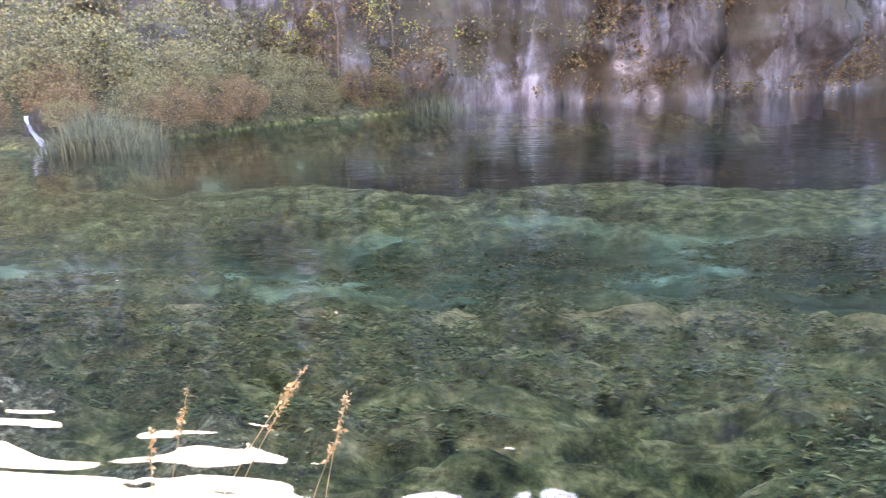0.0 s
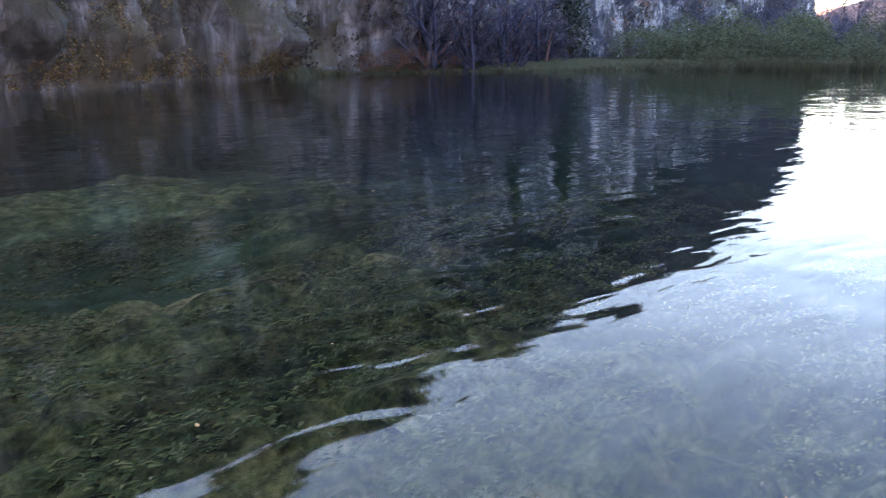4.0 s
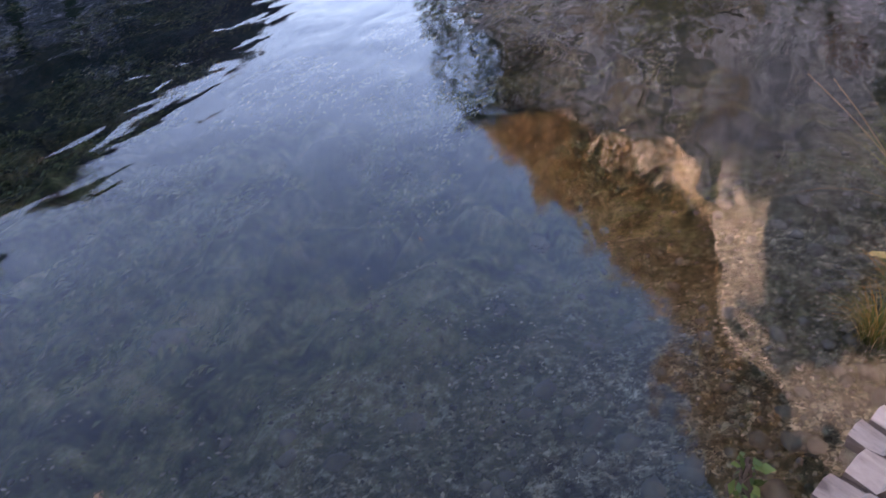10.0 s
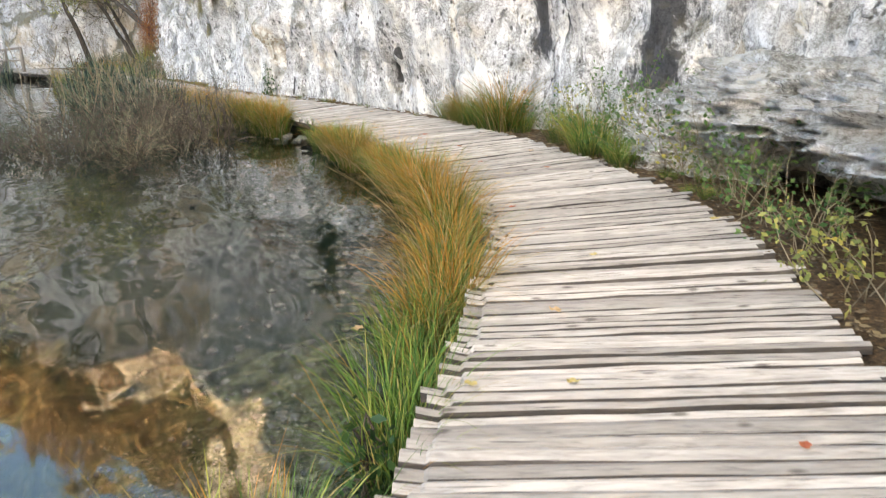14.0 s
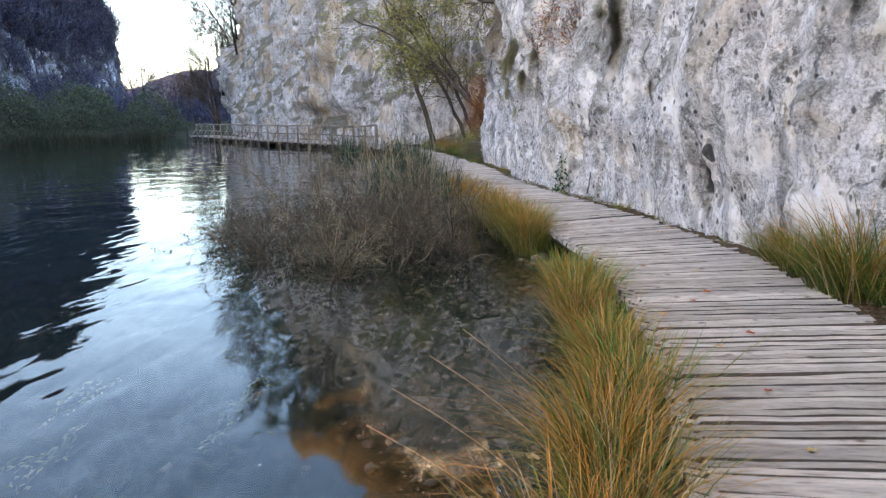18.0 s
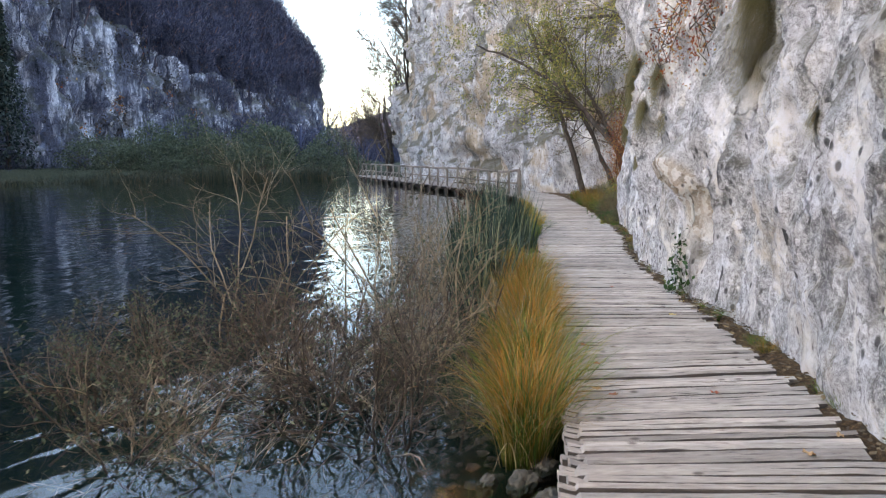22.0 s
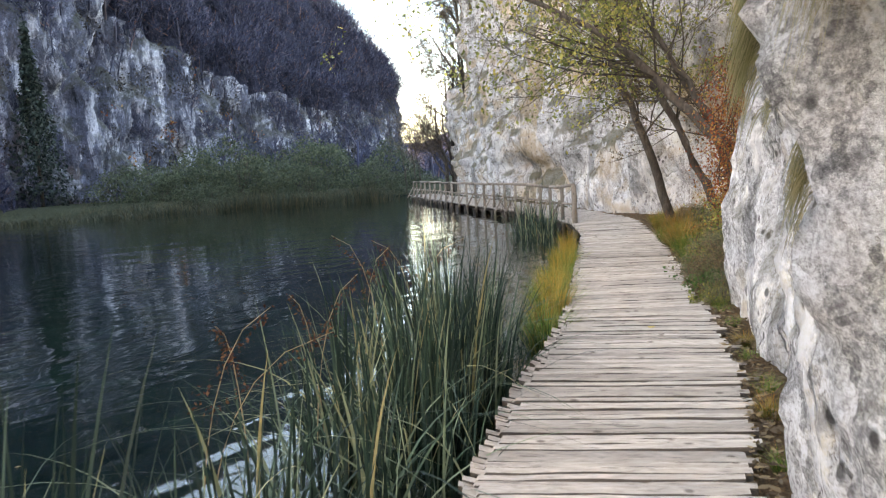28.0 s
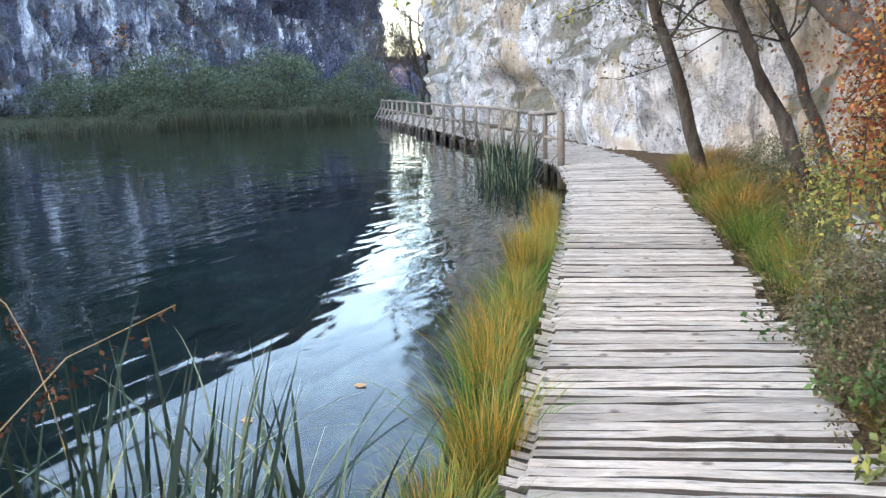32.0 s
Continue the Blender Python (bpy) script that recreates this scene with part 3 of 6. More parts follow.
CLIFF_R = [(-60, 12), (-34, 6), (-20, 1.5), (-10, -1.4), (-4, -2.6), (0, -4.4), (3, -6.0), (5.3, -6.75), (7.2, -7.15), (9, -6.95), (11, -6.75), (13.5, -6.32), (15.9, -5.58), (17.5, -5.12),
           (19.6, -4.24), (21.5, -3.62), (23.2, -3.0), (24.4, -3.05), (25.6, -2.85), (27.0, -2.42), (28.2, -2.05), (29.0, -1.98), (29.6, -2.5), (30.1, -3.4),
           (31.5, -3.7), (34, -3.0), (37, -1.7), (39.6, -0.2), (42.3, 2.2), (45.0, 4.6), (48.5, 7.2), (53.8, 11.9), (58.5, 15.7), (62.5, 18.7), (65.8, 20.6), (69.5, 22.2), (76, 24), (86, 26.5), (110, 30)]
CLIFF_L = [(-60, 34), (-40, 31), (-24, 30), (-12, 30.5), (-6.2, 32.6), (-1.5, 33.6), (2.8, 34.2), (7.5, 37.2), (13.5, 40.8), (23.6, 46.0), (34, 49.0), (44, 51.5), (58, 54.5),
           (76, 58), (95, 61), (112, 64), (128, 67.5), (136, 70), (140, 78), (142, 95), (144, 120)]
SHORE = [(-80, 8), (-30, 14.5), (-19, 18.6), (-14.6, 19.2), (-13.2, 21.5), (-12.2, 26.5), (-6.4, 31.6), (-1.5, 33), (2.8, 33.5), (7.5, 36.5), (13.5, 40.2), (23.6, 45.2), (31, 46.0), (40, 45.0), (50, 41.5), (57, 36.0), (62, 30.5), (66, 26.5)]
WATER_Z = -0.30


def curve_y(points, x):
    p = np.array(points)
    return np.interp(x, p[:, 0], p[:, 1])


def bed_height(x, y):
    """Height of ground and lake bed."""
    d = (y - curve_y(WALK_L, x)) * 0.88
    right = (curve_y(WALK_R, x) - y) * 0.88
    left = (curve_y(SHORE, x) - y) * 0.9
    p = np.stack([x, y, np.zeros_like(x)], 1)
    mound = fbm(p * 0.8, 3, 3)
    z = -0.55 - 0.17 * np.clip(d, 0, 2.5) - 0.05 * np.clip(d - 2.5, 0, 5) + 0.13 * mound * np.clip(d, 0, 2) / 2
    wave = p + 0.25 * np.stack([fbm(p * 1.3, 2, 14), fbm(p * 1.3, 2, 15), 0 * x], 1)
    clump = np.abs(vnoise(wave * np.array([0.9, 3.0, 1]), 8)) ** 0.7 + 0.6 * np.abs(vnoise(wave * np.array([2.0, 6.4, 1]), 9)) ** 0.8
    z += 0.28 * (clump - 0.55) * np.clip((d - 1.2) / 2, 0, 1) * np.clip((15 - d) / 5, 0.25, 1)
    bay = 0.9 * fbm(p * np.array([0.3, 0.5, 1]), 3, 25)
    pool = np.exp(-(((x + 5.0) / 8.0) ** 4) - (((y - 11.3 - 0.05 * x + bay) / 2.3) ** 2)) + 0.75 * np.exp(-(((x - 2.0) / 3.8) ** 4) - (((y - 10.4 + bay) / 1.7) ** 2))
    z -= 0.75 * np.clip(pool, 0, 1.1)
    edge = np.where(x < 4, 16.2, 16.2 - 0.16 * (x - 4)) + 1.2 * fbm(p * 0.25, 2, 5)
    t = np.clip((y + 0.22 * np.clip(x - 4, 0, 30) * 0 - edge) / 8.0, 0, 1)
    near = np.interp(x, [0, 6, 10, 14, 18, 24, 60], [17, 17, 15, 11, 6, 2, 1.4])
    t = np.maximum(t, np.clip((d - near - 0.8 * fbm(p * 0.4, 3, 27)) / 4.5, 0, 1))
    z = z - 4.2 * t * t * (3 - 2 * t)
    k = np.clip(1 - left / 2.5, 0, 1)
    z = z * (1 - k) + k * (np.interp(x, [-11, -5], [-0.25, -0.95]) + 0.35 * np.clip(-left, 0, 4) + 0.12 * mound)
    z = np.where(d < 0.6, np.maximum(z, -0.62 + 0.05 * mound), z)
    z = np.where(right > -0.35, -0.16 + 0.14 * np.clip((right + 0.35) / 0.5, 0, 1) + 0.035 * mound + 0.02 * fbm(p * 6, 2, 4), z)
    far = np.clip((np.hypot(x - 30, y - 15) - 170) / 400, 0, 1)
    return z + 12 * far * far


def spaced(lo, a, b_, hi, step, grow=1.12):
    mid = list(np.arange(a, b_, step))
    down, up, s = [], [], step
    v = a
    while v > lo:
        s *= grow
        v -= s
        down.append(v)
    s, v = step, b_
    while v < hi:
        s *= grow
        up.append(v)
        v += s
    return np.array(down[::-1] + mid + up)


gx, gy = spaced(-700, -9, 31, 900, 0.11), spaced(-700, -7.5, 15, 900, 0.09)
X, Y = np.meshgrid(gx, gy)
Z = bed_height(X.ravel(), Y.ravel())
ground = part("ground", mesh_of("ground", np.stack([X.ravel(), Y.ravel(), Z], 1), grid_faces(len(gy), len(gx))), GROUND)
tagged(ground, "mossy and gravelly lake bed rising to a leaf-littered bank", "ground", kind="structure")

bm = bmesh.new()
bmesh.ops.create_grid(bm, x_segments=40, y_segments=40, size=1, matrix=Matrix.Translation((60, 45, WATER_Z)) @ Matrix.Diagonal((160, 110, 1, 1)))
water = part("water", bm, WATER)
tagged(water, "clear rippled turquoise lake water reflecting cliffs and sky", "water", kind="structure")


# ---- cliffs ----
def cliff(name, label, foot, step, side, face, back, rise, rows, shape, rock, seed, dents=(), lean=0.0, fq=1.0):
    p = along(foot, step)
    tang = np.gradient(p, axis=0)
    tang /= np.hypot(*tang.T)[:, None]
    nrm = np.stack([-tang[:, 1], tang[:, 0]], 1) * side
    ns = len(p)
    H = face(p) * (1 + (0.10 if fq == 1 else 0.22) * fbm(np.c_[p * (0.25 if fq == 1 else 0.11), 0 * p[:, 0]], 4, seed + 90))
    r = np.linspace(0, 1, rows) ** 1.45
    zs = -1.6 + r[:, None] * (H[None] + 1.6)
    base = np.concatenate([np.broadcast_to(p[None], (rows, ns, 2)), zs[..., None]], 2).reshape(-1, 3)
    a1, a2, a3, a4 = shape
    off = a1 * fbm(base * np.array([0.22, 0.22, 0.16]), 3, seed) + a2 * ridged(base * np.array([0.75, 0.75, 0.28 if fq == 1 else 0.14]) * fq ** 0.3, 3, seed + 20)
    off += a3 * fbm(base * fq * np.array([2.4, 2.4, 1.5 if fq == 1 else 0.9]), 4, seed + 40, 0.6) + a4 * ridged(base * fq * np.array([7, 7, 5.0]), 2, seed + 60)
    steps = fbm(base * fq * np.array([1.5, 1.5, 0.8]) + 5.0, 3, seed + 70, 0.55)
    off += a3 * (1.5 if a1 < 1 else 0.5) * (np.floor(steps * 2.6) + 0.35 * (steps * 2.6 - np.floor(steps * 2.6))) / 2.6
    low = np.clip(base[:, 2] / 2.0, 0, 1)
    off = off * (0.35 + 0.65 * low) + lean * np.clip(base[:, 2], 0, 30)
    for x, z, rx, rz, depth in dents:
        far_ = ((base[:, 0] - x) / rx) ** 2 + ((base[:, 2] - z) / rz) ** 2
        off -= depth * np.exp(-far_ ** (3.0 if depth > 0 and rx < 0.5 else 1.0))
    pos = base.copy()
    pos[:, :2] += (nrm[None] * off.reshape(rows, ns)[..., None]).reshape(-1, 2)
    tops = []
    m = 22
    last = pos.reshape(rows, ns, 3)[-1]
    for k in range(1, m + 1):
        q = last.copy()
        u = (k / m) ** 1.3
        q[:, :2] -= nrm * (np.interp(p[:, 0], [0, 98, 118, 127, 134, 140], [13, 13, 8, 5, 4, 3])[:, None] if side < 0 else back) * u
        q[:, 2] += rise(p) * (1 - (1 - u) ** 1.5)
        q[:, 2] += 0.06 * back * u * (1 - u) * 4 * fbm(np.c_[q[:, :2] * 0.15, np.full(ns, 3.0 * k / m)], 3, seed + 80)
        tops.append(q)
    verts = np.concatenate([pos] + tops)
    f = grid_faces(rows + m, ns)
    if side > 0:
        f = f[:, ::-1]
    me = mesh_of(name, verts, f)
    me.materials.append(rock)
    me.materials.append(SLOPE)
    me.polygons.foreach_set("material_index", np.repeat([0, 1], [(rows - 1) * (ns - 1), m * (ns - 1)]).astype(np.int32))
    ob = part(name, me, None)
    return tagged(ob, label, "cliff", kind="structure"), verts.reshape(rows + m, ns, 3), nrm


near_part = [q for q in CLIFF_R if q[0] < 30.8]
far_part = [q for q in CLIFF_R if q[0] > 28.9]
DENTS = [(19.6, 1.1, 0.20, 0.14, 0.26), (19.7, 0.8, 0.16, 0.3, 0.16), (19.0, 1.02, 0.13, 0.2, 0.24), (15.3, 0.62, 0.13, 0.3, 0.26), (16.2, 0.8, 0.09, 0.28, 0.22),
         (18.9, 0.35, 0.2, 0.35, 0.18), (17.3, 1.7, 0.2, 0.3, 0.15), (20.4, 1.9, 0.25, 0.5, 0.22), (16.2, 0.95, 0.3, 0.06, 0.12), (21.2, 2.6, 0.3, 0.8, 0.25),
         (5.2, 0.25, 1.5, 0.35, 0.9), (7.4, 0.42, 1.6, 0.12, 0.35), (19.9, 1.45, 0.18, 0.3, -0.3), (18.9, 1.5, 0.15, 0.35, -0.22), (4.6, 0.95, 1.3, 0.35, -0.55),
         (9.0, 0.2, 1.0, 0.35, -0.25), (24.2, 0.5, 0.35, 1.2, -0.1), (28.6, 0.9, 0.6, 0.9, -0.12), (26.2, 1.4, 0.18, 1.0, 0.12), (28.3, 2.6, 1.0, 1.3, 0.55), (27.6, 4.2, 1.6, 1.6, 0.5), (29.3, 0.25, 0.5, 0.5, -0.22), (29.5, 2.0, 0.6, 1.6, 0.3)]
cliff_near, NEAR_GRID, NEAR_N = cliff("cliff_near", "pale grey limestone cliff wall with dark water streaks beside the boardwalk", near_part, 0.06, 1, lambda p: np.interp(p[:, 0], [-60, 18, 25, 31], [13.5, 14, 19, 19]) + 1.5 * np.sin(p[:, 0] * 0.21), 14.0,
                             lambda p: 7 + 0 * p[:, 0], 165, (0.55, 0.16, 0.12, 0.042), ROCK_NEAR, 11, DENTS, -0.06)
cliff_far, FAR_GRID, FAR_N = cliff("cliff_far", "bulging white and ochre limestone cliff behind the railed boardwalk", far_part, 0.16, 1,
                           lambda p: np.interp(p[:, 0], [30, 40, 46, 56, 62, 65.8, 69, 76, 110], [19, 18, 17.5, 16, 11.5, 6.5, 4.5, 3.5, 3]), 16.0, lambda p: np.interp(p[:, 0], [30, 50, 60, 66, 80], [9, 9, 8, 6, 2]), 90,
                           (1.1, 0.45, 0.26, 0.05), ROCK_FAR, 31, [(50.5, 1.4, 2.2, 0.5, 1.0), (43.5, 2.6, 0.8, 0.4, 0.5), (47, 0.9, 2, 0.6, 0.3)], -0.10)
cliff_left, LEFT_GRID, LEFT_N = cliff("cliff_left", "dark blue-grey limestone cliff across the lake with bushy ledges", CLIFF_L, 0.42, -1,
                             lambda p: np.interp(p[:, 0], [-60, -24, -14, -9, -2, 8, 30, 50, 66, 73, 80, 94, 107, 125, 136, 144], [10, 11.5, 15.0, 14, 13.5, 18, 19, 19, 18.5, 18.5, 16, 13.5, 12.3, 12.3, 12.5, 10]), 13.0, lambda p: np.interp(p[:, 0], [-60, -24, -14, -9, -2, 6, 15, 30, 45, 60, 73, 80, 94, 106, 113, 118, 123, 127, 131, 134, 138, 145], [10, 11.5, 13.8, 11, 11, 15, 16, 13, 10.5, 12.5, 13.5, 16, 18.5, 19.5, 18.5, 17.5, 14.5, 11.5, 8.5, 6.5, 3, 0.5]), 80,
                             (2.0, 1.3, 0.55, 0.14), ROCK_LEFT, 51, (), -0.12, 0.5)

# far hills that close the gorge, the last one in evening sun
def hill(name, label, centre, size, height, mat, seed):
    u, v = np.meshgrid(np.linspace(-1, 1, 70), np.linspace(-1, 1, 40))
    r = np.clip(1 - (u ** 2 + v ** 2), 0, 1)
    x, y = centre[0] + u * size[0], centre[1] + v * size[1]
    z = height * r ** 0.8 * (1 + 0.25 * fbm(np.stack([u * 3, v * 3, 0 * u], 2).reshape(-1, 3), 4, seed).reshape(u.shape)) - 2
    return tagged(part(name, mesh_of(name, np.stack([x, y, z], 2).reshape(-1, 3), grid_faces(40, 70)), mat), label, "hill", kind="structure")


HILL_MAT = plain("hill_woods", (0.10, 0.065, 0.07), (0.22, 0.13, 0.11), 0.12, 0.95, 0.1)
hill("far_hill", "distant wooded hill with a rust-red sunlit crest", (640, 255), (190, 150), 27, HILL_MAT, 3)
hill("near_hill", "dark wooded slope behind the reeds at the gorge end", (215, 84), (55, 46), 13, SLOPE, 4)
hill("back_hill", "wooded slope closing the gorge behind the path", (-130, 10), (90, 120), 48, HILL_MAT, 5)

# ---- boardwalk ----
def plank_mesh(seed):
    """A split plank across the walk, 1 long in x, with a saw kerf near its lake end."""
    rng = random.Random(seed)
    xs = [-0.5, -0.45, -0.441, -0.31, -0.17, -0.03, 0.12, 0.26, 0.39, 0.5]
    w, t = 0.0562 + rng.uniform(-0.008, 0.004), 0.06
    verts, faces = [], []
    for k, x in enumerate(xs):
        sag = rng.uniform(-0.005, 0.004)
        e1, e2 = rng.uniform(-0.010, 0.008), rng.uniform(-0.008, 0.010)
        top = -0.02 if k in (1,) else 0.0
        prof = [(-w + e1, -t), (-w + e1, -0.03), (-w + 0.005 + e1, top + sag - 0.012), (0, top + 0.004 + sag), (w - 0.005 + e2, top + sag - 0.014), (w + e2, -0.03), (w + e2, -t)]
        verts += [(x, yy, zz) for yy, zz in prof]
    m = 7
    for k in range(len(xs) - 1):
        for j in range(m - 1):
            a = k * m + j
            faces.append((a, a + 1, a + m + 1, a + m))
    faces.append(tuple(range(m - 1, -1, -1)))
    faces.append(tuple(range((len(xs) - 1) * m, len(xs) * m)))
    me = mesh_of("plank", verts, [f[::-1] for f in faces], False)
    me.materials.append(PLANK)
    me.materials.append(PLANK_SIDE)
    # Sides and chamfers take the gap-shade colour, tops and ends the plain wood.
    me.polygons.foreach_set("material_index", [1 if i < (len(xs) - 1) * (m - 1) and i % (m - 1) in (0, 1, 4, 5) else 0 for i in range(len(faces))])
    return me


def plank_rows():
    """Matching edge points of each plank along the whole walk, and the plank's width: broad boards at first, narrow split ones after."""
    l_, r_ = np.array(WALK_L), np.array(WALK_R)
    mid = (l_ + r_) / 2
    d = np.r_[0, np.cumsum(np.hypot(*np.diff(mid, axis=0).T))]
    pick = random.Random(41)
    s, wide, at_ = [], [], 0.0
    while at_ < d[-1]:
        w = pick.uniform(0.10, 0.165) if np.interp(at_, d, mid[:, 0]) < 3.0 else pick.choice((0.07, 0.078, 0.084, 0.088, 0.094, 0.105, 0.125)) * pick.uniform(0.93, 1.07)
        s.append(at_ + w / 2)
        wide.append(w)
        at_ += w
    s = np.array(s)
    smooth = lambda a: np.convolve(np.r_[[a[0]] * 5, a, [a[-1]] * 5], np.ones(11) / 11, "valid")
    both = [np.stack([smooth(np.interp(s, d, q[:, 0])), smooth(np.interp(s, d, q[:, 1]))], 1) for q in (l_, r_)]
    return both[0], both[1], wide


EL, ER, WIDE = plank_rows()
sections = [new("boardwalk"), new("boardwalk")]
for section, words in zip(sections, ("curving boardwalk of broad and narrow weathered grey planks at the water's edge", "boardwalk of narrow weathered grey split planks running on to the railed bend")):
    tagged(section, words, "boardwalk", kind="structure")
boardwalk = sections[1]
plank_meshes = [plank_mesh(k) for k in range(14)]
rng = random.Random(5)
rest_v, rest_f, rest_m = [], [], []
counts = [0, 0]
for k in range(len(EL)):
    a, b_ = EL[k], ER[k]
    out, inn = rng.uniform(-0.025, 0.04), rng.uniform(-0.05, 0.16 if rng.random() > 0.8 else 0.06)
    u = (b_ - a) / np.hypot(*(b_ - a))
    a, b_ = a - u * out, b_ + u * inn
    c, length = (a + b_) / 2, np.hypot(*(b_ - a))
    m = pose(c[0], c[1], rng.uniform(-0.010, 0.007), rng.uniform(-3.5, 3.5), rng.uniform(-0.25, 0.25), math.degrees(math.atan2(u[1], u[0])) + rng.uniform(-0.9, 0.9))
    m = m @ Matrix.Diagonal((length, (WIDE[k] - rng.uniform(0.003, 0.009)) / 0.1124, 0.9, 1))
    me = plank_meshes[rng.randrange(14)]
    half = int(c[0] > 14)
    if -0.8 < c[0] < 40.0 and counts[half] < 300:
        ob = new("plank", me)
        ob.matrix_world = m
        ob.parent = sections[half]
        counts[half] += 1
    else:
        o = len(rest_v)
        rest_v += [m @ v.co for v in me.vertices]
        rest_f += [[o + i for i in f.vertices] for f in me.polygons]
        rest_m += [f.material_index for f in me.polygons]
far_planks = part("far_planks", mesh_of("far_planks", [tuple(v) for v in rest_v], rest_f, False), PLANK, boardwalk)
far_planks["kind"] = "stuff"
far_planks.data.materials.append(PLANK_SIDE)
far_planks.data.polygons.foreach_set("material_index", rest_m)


def tube(path, radii, sides=8, wob=0.0, rng=None):
    """Verts and faces of a tapering round bar along a path."""
    path = np.asarray(path, float)
    n = len(path)
    t = np.gradient(path, axis=0)
    t /= np.maximum(np.linalg.norm(t, axis=1), 1e-9)[:, None]
    ref = np.where(np.abs(t[:, 2:3]) > 0.9, np.array([[1.0, 0, 0]]), np.array([[0, 0, 1.0]]))
    s = np.cross(t, ref)
    s /= np.linalg.norm(s, axis=1)[:, None]
    q = np.cross(s, t)
    a = np.arange(sides) * 2 * np.pi / sides
    ring = s[:, None] * np.cos(a)[None, :, None] + q[:, None] * np.sin(a)[None, :, None]
    v = path[:, None] + ring * np.asarray(radii, float)[:, None, None]
    f = []
    for i in range(n - 1):
        for j in range(sides):
            k = (j + 1) % sides
            f.append((i * sides + j, i * sides + k, (i + 1) * sides + k, (i + 1) * sides + j))
    f.append(tuple(range(sides - 1, -1, -1)))
    f.append(tuple(range((n - 1) * sides, n * sides)))
    return v.reshape(-1, 3), f


def bar(name, a, b_, r0, r1, mat, parent, sides=8):
    a, b_ = np.array(a, float), np.array(b_, float)
    mid = (a + b_) / 2 + np.array([rng.uniform(-1, 1), rng.uniform(-1, 1), rng.uniform(-1, 1)]) * 0.012
    v, f = tube([a, mid, b_], [r0, (r0 + r1) / 2, r1], sides)
    return part(name, mesh_of(name, v, f), mat, parent)


# bearers and posts under the planks
for side, line, inset in (("stringer", EL, 0.18), ("stringer", ER, -0.25)):
    other = ER if inset > 0 else EL
    for k in range(0, len(EL) - 44, 44):
        i, j = k, k + 44
        ends = []
        for q in (i, j):
            w = (other[q] - line[q]) / np.hypot(*(other[q] - line[q]))
            ends.append(line[q] + w * abs(inset))
        bar("stringer", (*ends[0], -0.125), (*ends[1], -0.125), 0.07, 0.07, BEAM, boardwalk, 6)
        if inset > 0:
            bar("post", (*ends[0], -1.1), (*ends[0], -0.19), 0.075, 0.07, BEAM, boardwalk, 7)

# ---- railing on the bend ----
railing = new("railing")
tagged(railing, "rustic railing of peeled round logs above the lake", "railing", kind="structure")
start = int(np.argmin(np.hypot(EL[:, 0] - 39.4, EL[:, 1] - 3.55)))
stop = int(np.argmin(np.hypot(EL[:, 0] - 63.4, EL[:, 1] - 23.0)))
posts = list(range(start, stop, 16))
tops = []
for i, k in enumerate(posts):
    w = (ER[k] - EL[k]) / np.hypot(*(ER[k] - EL[k]))
    p = EL[k] + w * 0.06
    h = 0.88 + rng.uniform(-0.02, 0.02)
    if i == 0:
        h = 0.97
    rail_post = bar("post", (*p, -0.45), (*p, h), 0.055 if i else 0.075, 0.05 if i else 0.07, LOG, railing)
    foot = p - w * 0.42
    if i:
        bar("brace", (*foot, -0.10), (*(p - w * 0.03), 0.55), 0.032, 0.03, LOG, rail_post, 6)
        bar("pile", (*(p - w * 0.1), -1.6), (*(p - w * 0.1), -0.12), 0.06, 0.06, BEAM, railing, 7)
    tops.append((p, h))
for (p, h), (q, g) in zip(tops, tops[1:]):
    bar("top_rail", (*p, h + 0.01), (*q, g + 0.01), 0.048, 0.045, LOG, railing)
    bar("middle_rail", (*p, h * 0.5), (*q, g * 0.5), 0.034, 0.032, LOG, railing, 6)

# ---- plants: tools ----
def blades(rs, n, radius, height, width, lean, droop, seg=5, base_z=0.0, flat=1.0, centre=(0, 0)):
    """n tapering grass blades that stand round a point. Verts and faces."""
    a = rs.uniform(0, 2 * np.pi, n)
    r = radius * np.sqrt(rs.uniform(0, 1, n))
    base = np.stack([centre[0] + r * np.cos(a), centre[1] + flat * r * np.sin(a), np.full(n, base_z)], 1)
    az = a + rs.normal(0, 0.9, n)
    h = height * rs.uniform(0.55, 1.1, n)
    ln = lean * rs.uniform(0.25, 1.3, n)
    dr = droop * rs.uniform(0.2, 1.4, n)
    w = width * rs.uniform(0.6, 1.2, n)
    t = np.linspace(0, 1, seg + 1)
    d = np.stack([np.cos(az), np.sin(az), 0 * az], 1)
    out = (ln[:, None] * t + dr[:, None] * t ** 2.5) * h[:, None]
    up = h[:, None] * (t - 0.55 * dr[:, None] * t ** 3)
    c = base[:, None] + d[:, None] * out[..., None]
    c[..., 2] += up
    face = az + np.pi / 2 + rs.normal(0, 0.5, n)
    s = np.stack([np.cos(face), np.sin(face), 0 * face], 1)
    half = (w[:, None] * np.clip(1.05 - t ** 2.2, 0.06, 1) / 2)[..., None] * s[:, None]
    v = np.stack([c - half, c + half], 2).reshape(-1, 3)
    k = (np.arange(n)[:, None] * (seg + 1) + np.arange(seg)).ravel() * 2
    return v, np.stack([k, k + 1, k + 3, k + 2], 1)


def join(*shapes):
    v, f, o = [], [], 0
    for a, b_ in shapes:
        v.append(np.asarray(a, float))
        f += [[int(i) + o for i in q] for q in b_]
        o += len(a)
    return np.concatenate(v), f


